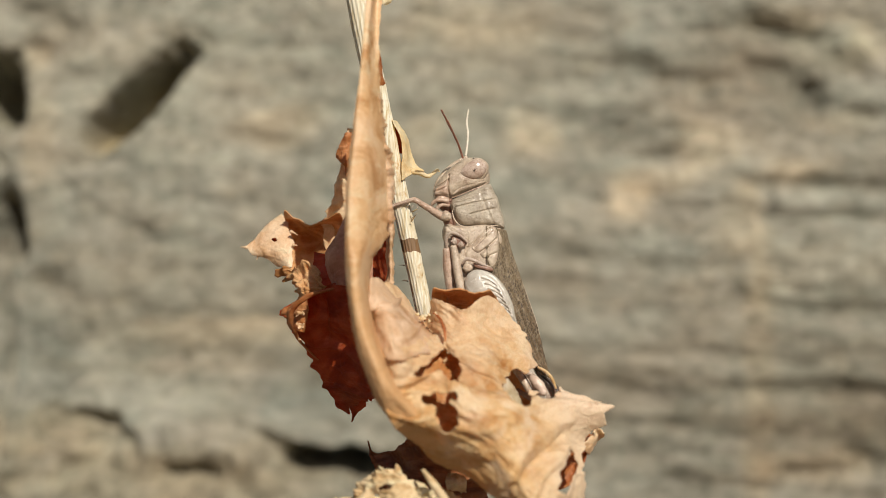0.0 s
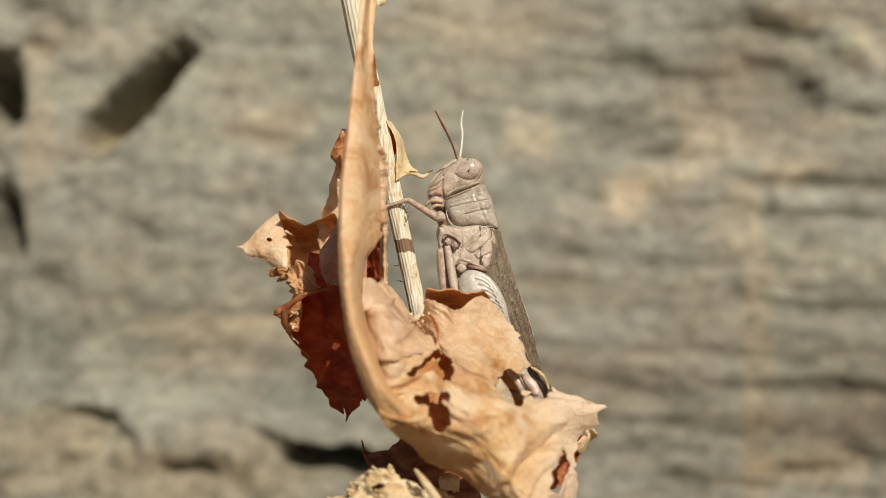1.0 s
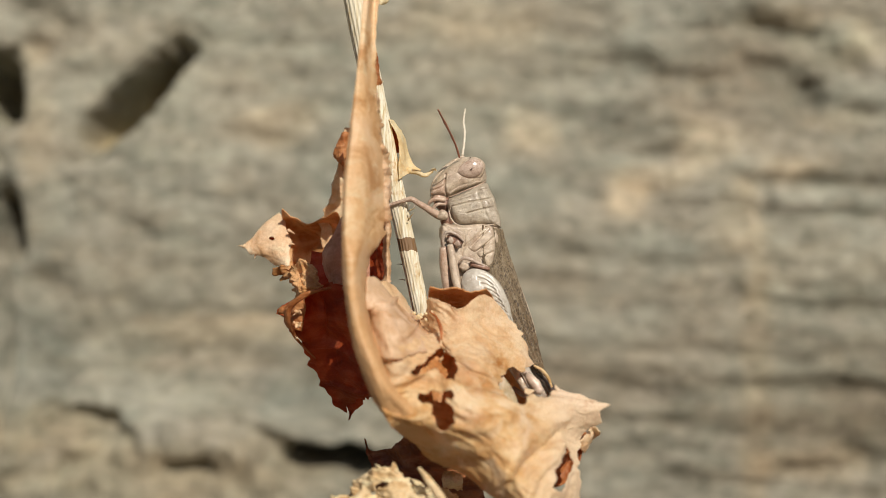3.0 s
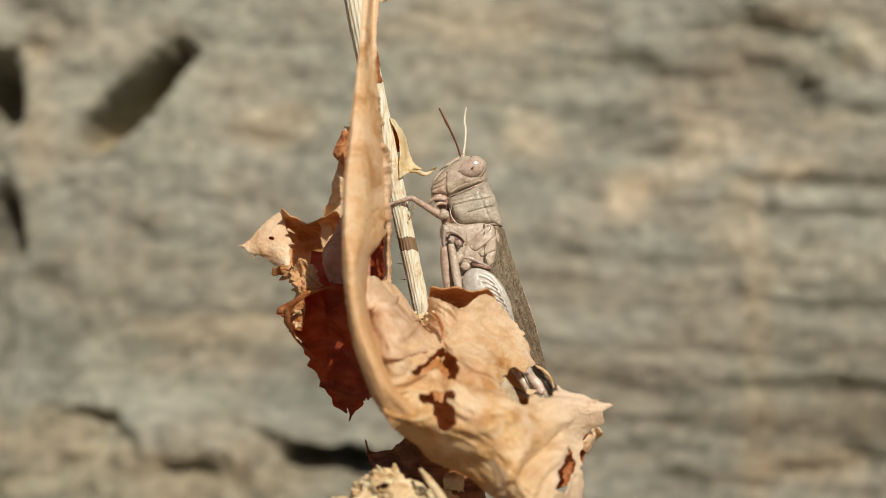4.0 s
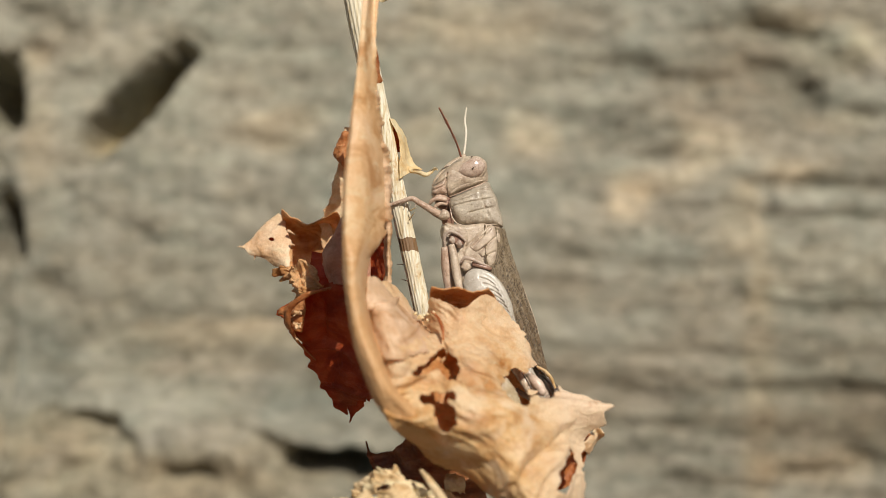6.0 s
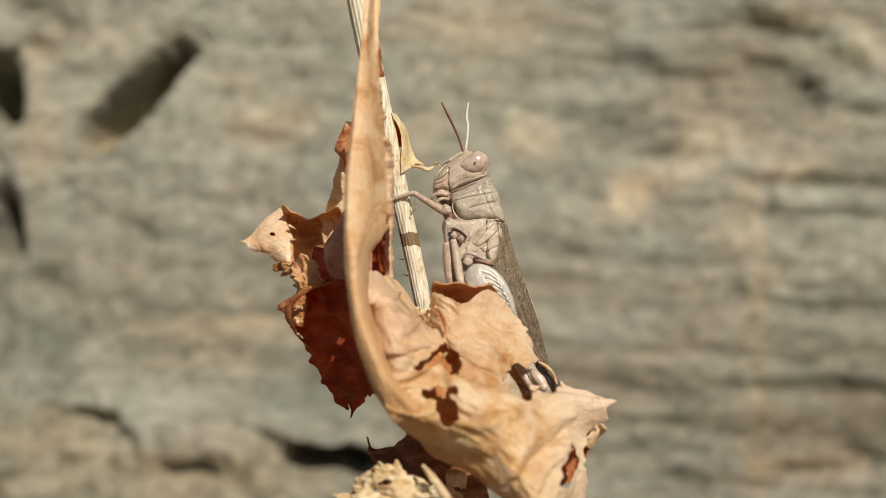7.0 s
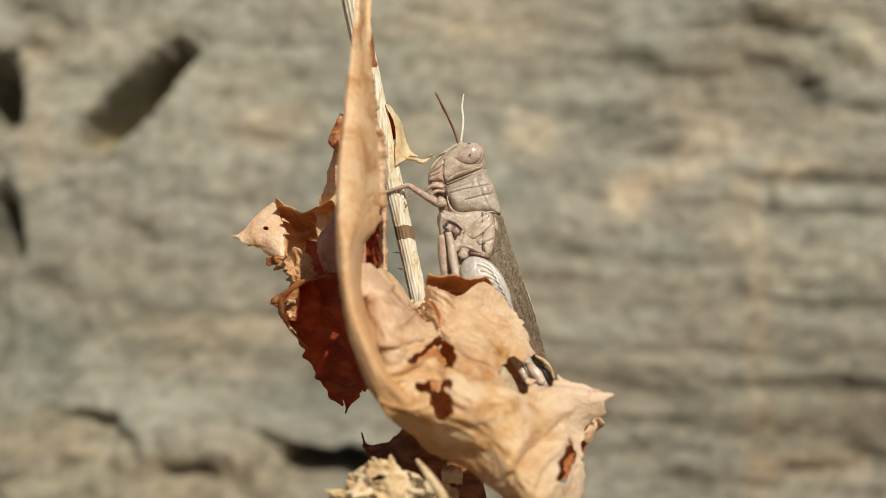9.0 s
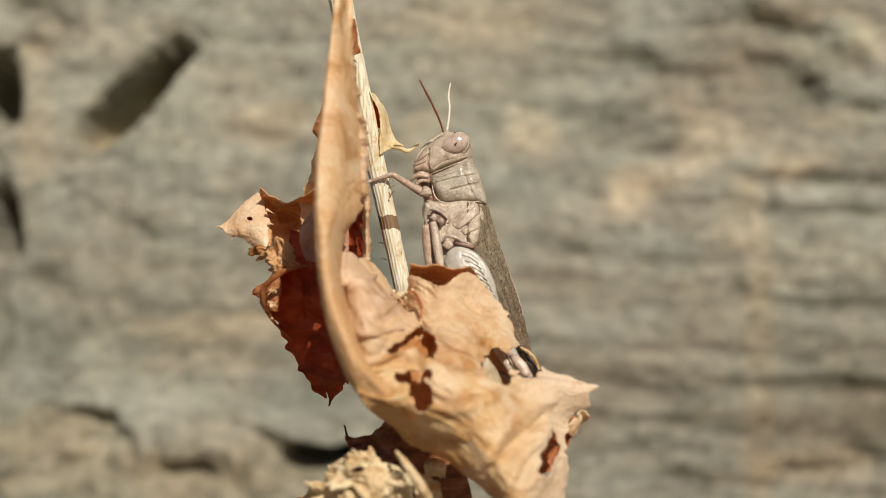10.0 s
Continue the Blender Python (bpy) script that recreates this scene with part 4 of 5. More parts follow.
leaf_part("bright_lobe", back_leaf, LEAF_PEACH, [
    [(-31.83, 16.5, 0.36), (-30.31, 17, 1.73), (-28.51, 18, 4.14), (-25.75, 18, 6.25)],
    [(-31.17, 16, -0.36), (-29.18, 16, 1), (-27.01, 16, 2.63), (-24.65, 17, 4.2)],
    [(-30.45, 16, -1), (-28.25, 15, -0.09), (-25.99, 14.5, 0.81), (-23.39, 15, 1.89)],
    [(-28.35, 15.5, -1.35), (-26.89, 14.5, -1.25), (-25.09, 13.5, -1.25), (-23.57, 14, -0.45)],
    [(-26.27, 15, -2.79), (-25.36, 14, -2.86), (-24.29, 13, -2.84), (-23.58, 13, -2.84)],
], 50, 50, "sunlit pale peach leaf lobe with a small hole", seed=18, ruffle=0.5, wrinkle=0.12, margins=(("right", 0.6, 3), ("left", 0.2, 5)), holes=(((-26.82, 15.5, 1.44), 0.5, 0.28, -20),))
# added dark sheet that stands for the shade in the gap between lobes
leaf_part("shaded_web", back_leaf, LEAF_BROWN_SHADE, [
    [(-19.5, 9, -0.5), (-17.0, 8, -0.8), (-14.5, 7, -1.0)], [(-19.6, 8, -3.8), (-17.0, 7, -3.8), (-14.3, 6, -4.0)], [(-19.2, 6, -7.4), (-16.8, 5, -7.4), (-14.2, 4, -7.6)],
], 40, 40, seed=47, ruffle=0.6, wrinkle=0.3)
# added dark piece that makes the small hole look shaded
leaf_part("hole_lining", back_leaf, LEAF_BROWN_SHADE, [
    [(-27.9, 18.2, 2.3), (-27.0, 18.4, 2.4), (-26.1, 18.6, 2.3)], [(-28.0, 18.2, 1.5), (-27.0, 18.4, 1.5), (-26.0, 18.6, 1.5)], [(-27.9, 18.2, 0.7), (-27.0, 18.4, 0.6), (-26.1, 18.6, 0.7)],
], 12, 12, seed=46, ruffle=0.1, wrinkle=0.05)
leaf_part("crumpled_lobe", back_leaf, LEAF, [
    [(-24.9, 8, -3.3), (-23.0, 5, -2.5), (-20.8, 3, -2.9), (-18.9, 2, -2.4), (-17.4, 0, -2.9)],
    [(-23.6, 7, -4.6), (-21.6, 2, -4.0), (-19.9, 1, -4.5), (-18.4, 0, -3.9), (-17.0, -2, -4.2)],
    [(-21.8, 5, -6.0), (-20.4, -1, -5.5), (-19.0, -2, -5.5), (-17.8, -2, -5.0), (-16.8, -3, -4.9)],
    [(-21.65, 3, -7.79), (-20.4, -1, -7.06), (-19.0, -2.5, -6.4), (-17.8, -2.5, -5.9), (-16.9, -3, -5.5)],
], 90, 90, "crumpled straw-brown leaf lobe", seed=20, ruffle=1.9, wrinkle=0.9, folds=0.6, margins=(("left", 0.9, 5), ("top", 0.4, 8)))
leaf_part("spiny_corner", back_leaf, LEAF_RUST, [
    [(-23.91, 2, -9.11), (-22.26, 1, -8.15), (-20.64, 0, -7.28), (-18.96, -1, -6.43)],
    [(-23.1, 2, -9.84), (-21.76, 0, -9.52), (-20.23, -1.5, -9.01), (-18.8, -2, -8.42)],
    [(-22.28, 2, -11.3), (-21.28, 0, -11.44), (-20.31, -1, -11.5), (-19.36, -1, -11.66)],
], 40, 40, seed=21, ruffle=0.5, wrinkle=0.4, margins=(("left", 0.9, 3),))
part("rim", tube([(-14.9, -5, -5.4), (-17.9, -5, -6.2), (-20.2, -4, -7.8), (-21.0, -3, -9.6), (-20.7, -1, -11.8), (-20.2, 1, -13.4), (-18.1, 3, -16.1)], [0.2, 0.34, 0.36, 0.32, 0.26, 0.2, 0.1], 10, 8, rough=0.25, seed=4), LEAF_RUST, back_leaf, "rolled brown margin")
leaf_part("pointed_tip", back_leaf, LEAF_BROWN_SHADE, [
    [(-16.3, 6, -19.6), (-13.2, 5, -20.0), (-10.4, 4, -20.6)], [(-15.2, 6.5, -22.4), (-13.2, 6, -22.6), (-11.0, 5, -22.9)], [(-14.1, 7, -24.4), (-13.3, 6.5, -24.5), (-12.4, 6.5, -24.2)], [(-13.8, 7, -26.0), (-13.6, 7, -26.0), (-13.4, 7, -25.9)],
], 50, 40, seed=45, ruffle=0.5, wrinkle=0.3, margins=(("left", 0.4, 4), ("right", 0.4, 3)))
# flecks of sunlight on the dark blade, made as added pale scraps
for k, (x, z, b) in enumerate(((-19.4, -8.9, 0.8), (-19.3, -10.5, 0.85), (-19.5, -12.3, 0.4))):
    r = np.random.RandomState(120 + k)
    leaf_part("sunlit_scrap", back_leaf, LEAF_PEACH, [
        [(x + u * b * 0.8 + r.uniform(-0.15, 0.15), -4.6 - 0.5 * u * u * b + r.uniform(-0.3, 0.3), z - v * b * 0.7) for u in (-1, 0, 1)] for v in (-1, 0, 1)
    ], 24, 24, "pale peach scrap standing in for a fleck of sunlight", seed=120 + k, ruffle=0.5, wrinkle=0.4, margins=(("left", 0.45, 2), ("right", 0.35, 2), ("bottom", 0.5, 2), ("top", 0.4, 2)))
for a, b in (((-24.1, 14.2, 2.75), (-22.9, 13.4, 2.2)), ((-23.7, 14, 0.6), (-22.9, 13.5, 0.5)), ((-31.6, 16.5, 0.2), (-32.6, 16.6, 0.3)), ((-29.6, 16, -1.0), (-29.9, 16, -1.8))):
    part("spine", tube([a, tuple((np.array(a) + b) / 2 + (0, 0, 0.06)), b], [0.3, 0.14, 0.03], 8, 4), LEAF_PEACH, back_leaf)

# dead leaves hanging below
low_leaf = leaf_part("leaf", plant, LEAF_UMBER, [
    [(-10.81, 1, -26.7), (-9.84, 1, -28.96), (-7.52, 0, -28.72), (-5.66, -2, -26.83), (-4.02, -4, -25.29), (1.24, -4, -24.67)],
    [(-10.65, 1, -28.96), (-9.36, 1, -29.93), (-7.12, 0, -29.36), (-5.04, -2, -28.24), (-2.65, -3, -27.61), (3.59, -3, -28)],
    [(-10.16, 1, -30.73), (-8.32, 0, -31.12), (-6.27, -1, -30.86), (-3.85, -2, -30.6), (-0.31, -2, -30.76), (5.59, -2, -31)],
    [(-9.6, 0, -33.52), (-7.46, -1, -34.04), (-5.43, -2, -33.75), (-2.65, -3, -33.47), (1.25, -3, -33.62), (6.19, -1, -33.88)],
    [(-8.32, 0, -38.32), (-6.72, 0, -38.32), (-4.28, -1, -38.4), (-1.1, -2, -38.08), (2.46, -1, -38), (6.94, 1, -37.83)],
], 80, 100, "dark brown crumpled leaf hanging under the others", seed=23, ruffle=1.0, wrinkle=0.4, margins=(("left", 0.6, 6), ("top", 0.9, 9)))
cluster = leaf_part("leaf", plant, LEAF_YELLOW, [
    [(-9.83, -14, -29.06), (-7.84, -15, -27.67), (-5.83, -16, -26.71), (-4.3, -16, -27.82), (-2.24, -15, -29.91)],
    [(-10.79, -15, -29.91), (-8.74, -16, -28.65), (-5.61, -17.5, -27.56), (-3.37, -17, -28.93), (-0.97, -16, -30.73)],
    [(-13.29, -14, -31.75), (-9.55, -17, -30.03), (-5.86, -19, -28.91), (-2.65, -18, -30.28), (-0.14, -17, -31.68)],
    [(-15.99, -13, -34.61), (-9.55, -17, -32.57), (-5.66, -19, -31.6), (-2.34, -17, -32.57), (0.07, -14, -34.22)],
    [(-17.53, -10, -39.91), (-9.65, -12, -38.11), (-5.28, -13, -37.4), (-1.73, -12, -37.74), (0.81, -9, -38.79)],
], 130, 130, "crumpled pale straw dead leaf in sun", seed=26, ruffle=1.2, wrinkle=0.7, folds=0.7, margins=(("left", 1.6, 5), ("top", 1.9, 7), ("right", 1.4, 6)),
    holes=(((-6.46, -17, -28.65), 0.9, 0.3, 30), ((-3.37, -17, -30.16), 1.0, 0.35, -30), ((-8.18, -17, -29.89), 0.9, 0.28, 20)))
r = np.random.RandomState(8)
for k in range(16):
    c = np.array((-11.41, -17, -30.3)) + (0.66 * k, r.uniform(-2.0, 0.5), 2.9 * math.sin(0.1 + 0.17 * k) - 1.4 + r.uniform(-1.6, 0.3))
    a, n = r.uniform(2.6, 3.9) if k < 11 else r.uniform(-1.2, 0.4), r.uniform(1.4, 2.8)
    way = np.array((math.cos(a), -0.5, -math.sin(a)))
    off = np.array((way[2], 0, -way[0])) * r.uniform(0.28, 0.5)
    leaf_part("shred", cluster, LEAF_CREAM if k % 3 == 0 else LEAF_YELLOW, [
        [c - off, c + (0, -0.3, 0), c + off], [c + way * n * 0.5 - off * 0.9, c + way * n * 0.5 + (0, -0.5, 0), c + way * n * 0.5 + off * 0.8],
        [c + way * n - off * 0.5, c + way * n + (0, 0.1, 0), c + way * n + off * 0.3]], 18, 12, seed=70 + k, ruffle=0.5, wrinkle=0.4, margins=(("bottom", 0.3, 2),))
part("petiole", tube([(-2.4, -20, -26.09), (-1.32, -21, -27.15), (-0.13, -21, -28.87), (1.07, -20, -31.29), (2.19, -14, -35.99)], [0.2, 0.42, 0.55, 0.6, 0.5], 12, 6, rough=0.15), LEAF_YELLOW, low_leaf, "pale straw leaf stalk")
leaf_part("scrap", low_leaf, LEAF_YELLOW, [
    [(0.31, -4, -30.55), (1.08, -4, -30.24), (2.01, -4, -30.71), (3.09, -4, -31.01)],
    [(0.31, -5, -31.52), (1.23, -5, -31.52), (2.15, -5, -31.82), (3.25, -4, -32.41)],
    [(0.46, -5, -33.05), (1.38, -5, -33.2), (2.32, -4, -33.64), (3.25, -4, -33.64)],
], 20, 24, seed=28, ruffle=0.6, wrinkle=0.5, margins=(("top", 0.4, 3), ("bottom", 0.4, 3)))
leaf_part("scrap", low_leaf, LEAF_YELLOW, [
    [(-0.43, -12, -30.33), (0.58, -12, -30.61), (1.6, -11, -31.48), (2.47, -11, -32.35)],
    [(-0.58, -12, -31.91), (0.43, -12, -32.34), (1.6, -11, -33.08), (2.64, -10, -33.67)],
    [(-0.29, -11, -33.73), (0.58, -11, -33.95), (1.76, -10, -34.41), (2.66, -9, -34.87)],
], 20, 24, seed=29, ruffle=0.6, wrinkle=0.5, margins=(("top", 0.4, 3),))

# crumbs where the stem meets the leaf
for k in range(9):
    r = np.random.RandomState(60 + k)
    c = np.array((-1.9, -8.2, -8.9)) + (r.uniform(-1.5, 1.4), r.uniform(-0.8, 0.8), r.uniform(-0.6, 0.5))
    a = np.linspace(0, 2 * np.pi, 7)[:-1]
    ring = [(c[0] + r.uniform(0.15, 0.4) * math.cos(t), c[2] + r.uniform(0.15, 0.35) * math.sin(t)) for t in a]
    part("crumb", puff(ring, c[1], 0.35, rings=5, around=16, lumps=0.25, seed=k), LEAF_CREAM, front_leaf)

# the small straw leaf on the stem
leaf_part("small_leaf", plant, LEAF_CREAM, [
    [(-7.5, 5, 19.08), (-7.31, 6, 19.15), (-7.03, 7, 19.22), (-6.82, 8, 19.2)],
    [(-6.33, 5, 16.75), (-6.05, 6, 16.88), (-5.78, 7.5, 17.08), (-5.5, 9, 17.2)],
    [(-5.92, 5, 14.66), (-5.54, 6, 14.78), (-5.2, 8, 15.01), (-4.81, 9, 15.13)],
    [(-5.98, 4.5, 12.37), (-5.29, 6, 12.6), (-4.69, 8, 12.88), (-3.95, 9, 12.98)],
    [(-5.98, 4.5, 10.04), (-4.87, 6, 11), (-3.74, 7.5, 11.56), (-2.74, 8.5, 11.9)],
], 60, 30, "thin curled straw-yellow leaf", seed=31, ruffle=0.25, wrinkle=0.1, margins=(("right", 0.25, 5),))
leaf_part("inner_fold", plant, LEAF_BROWN_SHADE, [
    [(-7.59, 8, 19.2), (-7.17, 8, 19.02), (-6.65, 8, 18.68)], [(-7.39, 9, 16.94), (-6.71, 9, 16.85), (-5.93, 9, 16.68)], [(-6.88, 9, 14.53), (-6.28, 9, 14.53), (-5.5, 9, 14.53)],
], 30, 16, "brown underside of the small leaf", seed=32, ruffle=0.2, wrinkle=0.1)
part("tendril", tube([(-4.89, 6.5, 11.64), (-3.56, 7, 11.43), (-2.38, 7.5, 10.96), (-1.54, 8, 11.35), (-0.85, 8.2, 11.96), (-0.51, 8, 11.69)], [0.5, 0.42, 0.34, 0.25, 0.2, 0.1], 8, 8, rough=0.2), LEAF_CREAM, plant, "hooked straw-yellow leaf tip")
settle(plant)

# ---- the grasshopper ----
hopper = thing("grasshopper", (7.17, 5, -6.58), "pale grey-beige grasshopper clinging upright to the dry plant", "grasshopper")

head = part("head", puff([(3.39, 13.88), (5.16, 13.8), (6.43, 13.04), (7.11, 11.6), (7.11, 10.24), (6.26, 9.48), (4.32, 8.89), (2.62, 8.13), (1.35, 7.53), (0, 7.2), (-1.19, 7.45),
                          (-1.44, 8.3), (-0.93, 9.99), (0.17, 11.51), (1.61, 12.78)], 9.2, 3.0,
                         grooves=(([(0.93, 11.09), (0.76, 9.4), (1.1, 7.7)], 0.1, 0.5), ([(-1.19, 9.23), (-0.17, 9.73), (0.85, 10.41)], 0.1, 0.45),
                                  ([(1.1, 7.87), (3.89, 8.8), (6.94, 9.99)], 0.11, 0.3))), SKIN, hopper)
for side in (-1, 1):
    part("eye", puff([(2.37, 11.34), (3.39, 12.61), (5.08, 13.46), (6.26, 12.87), (6.52, 11.94), (5.84, 10.83), (4.4, 10.33), (3.05, 10.67)], 9.2 + side * 2.5, 1.0, rings=16, around=60, square=2.0, lumps=0.0),
         EYE, head, "glossy brown compound eye")
part("face_ridge", tube([(3.62, 8.9, 13.95), (1.86, 9.0, 12.95), (0.42, 9.0, 11.75), (-0.72, 9.0, 10.2), (-1.28, 9.0, 8.7)], [0.3, 0.4, 0.4, 0.4, 0.25], 10, 8), SKIN, head)
part("cheek", puff([(1.19, 10.58), (2.62, 10.41), (4.74, 10.07), (6.43, 10.07), (4.4, 9.14), (2.37, 8.38), (1.27, 7.96), (1.02, 9.23)], 7.45, 0.95, lean=0.05, square=2.6, around=110, rings=26), SKIN, head)
part("lip_plate", puff([(-1.19, 9.06), (-0.08, 9.73), (0.76, 10.41), (0.76, 9.06), (0.85, 8.04), (-0.34, 7.87), (-1.35, 7.96)], 7.4, 1.3, square=2.8, around=60, rings=16,
                       grooves=(([(-1.19, 8.55), (-0.17, 8.97), (0.76, 9.4)], 0.1, 0.3),)), SKIN_ROSE, head)
part("ocellus", puff([(4.4, 13.54), (4.57, 13.67), (4.74, 13.54), (4.57, 13.37)], 6.9, 0.2, around=24, rings=8, lumps=0.0), SKIN_DARK, head, "tiny dark simple eye")
part("eye_rim", puff([(2.03, 11.34), (3.13, 12.87), (5.08, 13.71), (6.6, 13.04), (6.86, 11.85), (6.09, 10.5), (4.4, 9.99), (2.79, 10.33)], 7.35, 0.95, rings=16, around=70, square=3.0), SKIN, head, "pale rim round the eye")
part("eye_spot", puff([(4.49, 11.68), (4.66, 11.85), (4.91, 11.94), (4.82, 11.68), (4.66, 11.51)], 5.8, 0.35, rings=6, around=24, lumps=0.0), SKIN_DARK, head)
part("antenna", tube([(2.96, 6.8, 13.61), (2.33, 5, 15.25), (1.55, 2.5, 16.58), (0.72, 0, 17.84), (-0.23, -2.7, 19.24)], [0.17, 0.15, 0.17, 0.19, 0.1], 10, 10, ribs=0, rough=0.3, seed=2), RUST, head, "dark rust-red antenna")
part("antenna", tube([(3.47, 10, 14.3), (3.75, 11, 16.15), (3.87, 12, 18.12), (3.72, 13, 19.94), (4.02, 14, 22.06)], [0.2, 0.17, 0.19, 0.17, 0.1], 10, 10, rough=0.1, seed=3), SKIN_CREAM, head, "pale cream antenna")
part("mandible", puff([(-1.27, 8.13), (0.08, 8.38), (1.1, 7.53), (0.51, 6.86), (-0.68, 6.86), (-1.35, 7.36)], 8.4, 2.0, rings=14, around=48), SKIN_ROSE, head, "brownish pink mouthparts")
part("palp", tube([(0.76, 6.2, 7.15), (-0.5, 5.6, 7.28), (-1.34, 5.6, 6.95), (-1.68, 5.8, 6.46)], [0.35, 0.32, 0.3, 0.2], 10, 6), SKIN_ROSE, head)
part("palp", tube([(0.84, 6.6, 6.5), (-0.17, 6, 6.55), (-0.84, 6, 6.13), (-1.01, 6.2, 5.64)], [0.3, 0.28, 0.26, 0.18], 10, 6), SKIN_ROSE, head)

part("pronotum", puff([(1.35, 7.45), (3.89, 8.55), (6.6, 9.82), (7.53, 9.06), (8.46, 6.69), (9.23, 3.47), (8.8, 3.05), (6.43, 3.39), (4.32, 3.3), (2.71, 3.47), (1.61, 4.66), (1.1, 6.35)], 8.2, 3.4,
                      grooves=(([(1.86, 6.18), (4.32, 6.77), (7.96, 7.45)], 0.13, 0.22), ([(1.86, 6.86), (2.88, 7.03), (4.4, 7.53)], 0.12, 0.16), ([(4.06, 5.16), (6.09, 5.67), (8.46, 6.18)], 0.13, 0.22), ([(3.05, 7.7), (5.16, 8.38), (7.45, 8.89)], 0.12, 0.16),
                               ([(1.69, 6.01), (1.86, 4.66), (2.88, 3.72)], 0.1, 0.35), ([(5.59, 8.13), (6.6, 5.59), (7.62, 3.47)], 0.2, 0.1)), lean=0.08, square=4.0), SKIN_SHIELD, hopper, "grey-beige saddle shield")
part("shield_lip", tube([(1.34, 5.6, 5.78), (1.67, 5.2, 4.42), (2.66, 4.9, 3.41), (4.49, 4.7, 3.24), (6.49, 4.8, 3.33), (8.01, 5.2, 3.42), (9.08, 6.2, 2.86)], [0.06, 0.1, 0.11, 0.11, 0.11, 0.1, 0.06], 8, 8), SKIN, hopper)
part("collar", tube([(1.1, 6.6, 7.51), (2.61, 6.1, 8.07), (4.2, 5.9, 8.73), (5.72, 6.2, 9.34), (6.96, 7.4, 10.1)], [0.05, 0.09, 0.09, 0.09, 0.05], 8, 8), SKIN_ROSE, head)
part("thorax", puff([(0.68, 3.98), (2.62, 3.56), (8.3, 3.3), (9.14, 0.93), (8.55, -3.3), (6.01, -3.81), (3.22, -2.79), (1.19, -1.44), (0, 1.35), (0, 3.13)], 6.8, 3.3,
                    grooves=(([(6.43, 3.3), (4.32, 1.35), (2.62, 0.08)], 0.18, 0.4), ([(8.13, 3.05), (6.6, 0.93), (5.59, -1.19)], 0.16, 0.4), ([(2.37, 2.79), (2.03, 1.35), (3.56, 0.08)], 0.3, 0.5),
                             ([(3.47, -1.19), (5.16, -1.78), (6.94, -2.96)], 0.3, 0.7)), lean=0.1, square=2.8), SKIN, hopper)
part("side_plate", puff([(0.51, 3.64), (2.37, 3.3), (5.59, 3.13), (4.4, 1.61), (3.05, 0.59), (1.86, 2.12), (0.68, 2.62)], 4.6, 1.1, lean=0.1, square=3.2, around=150, rings=40), SKIN, hopper)
part("side_plate", puff([(6.09, 3.05), (7.79, 3.05), (8.13, 0.08), (7.45, -2.79), (6.26, -2.12), (5.25, -0.93), (3.89, 0.08), (4.74, 1.44)], 4.2, 1.2, lean=0.1, square=3.2, around=150, rings=40,
                        grooves=(([(7.11, 2.79), (5.76, 1.44), (4.57, 0.25)], 0.13, 0.4), ([(8.13, 1.78), (6.6, 0.42), (5.08, -0.76)], 0.13, 0.45), ([(8.13, -0.42), (6.94, -0.93), (5.76, -1.61)], 0.13, 0.35))), SKIN, hopper)
part("neck", puff([(0.1, 5.2), (1.4, 5.4), (2.0, 4.2), (1.7, 3.2), (0.5, 3.1), (0.0, 4.2)], 6.6, 1.2, rings=16, around=60, lumps=0.1), SKIN_UMBER, hopper, "red-brown skin between shield and leg")
part("mouth", puff([(-1.0, 7.2), (1.2, 7.6), (1.6, 6.0), (1.0, 5.2), (-0.1, 5.7), (-0.8, 6.4)], 7.9, 1.0, rings=14, around=48, lumps=0.1), SKIN_UMBER, head, "dark red-brown mouth")
part("flank", puff([(0.3, 3.3), (3.0, 3.35), (7.6, 3.2), (7.9, -0.4), (7.2, -3.2), (5.0, -3.3), (3.2, -5.2), (1.6, -7.0), (0.5, -5.0), (0.2, -1.0)], 4.5, 1.3, lean=0.08, square=6.0, around=170, rings=46,
                  grooves=(([(6.9, 3.2), (5.2, 1.5), (3.6, 0.2)], 0.14, 0.3), ([(2.9, 3.2), (3.6, 1.2), (3.2, -1.0)], 0.14, 0.3))), SKIN, hopper)
part("abdomen", puff([(0.17, 0.93), (2.62, 0.08), (8.13, 0.08), (10.24, -4.99), (13.21, -12.61), (15.74, -18.54), (17.01, -20.91), (15.74, -21.42), (13.63, -19.38), (10.24, -14.31), (5.59, -10.07), (1.35, -6.69), (0.51, -3.3)], 6.0, 2.6,
                     grooves=[([(0.08 + 1.44 * k, -2.45 - 1.86 * k), (4.74 + 1.27 * k, 0.08 - 2.2 * k)], 0.25, 0.3) for k in range(9)], lean=0.22), SKIN_PINK, hopper, "brownish ringed abdomen")
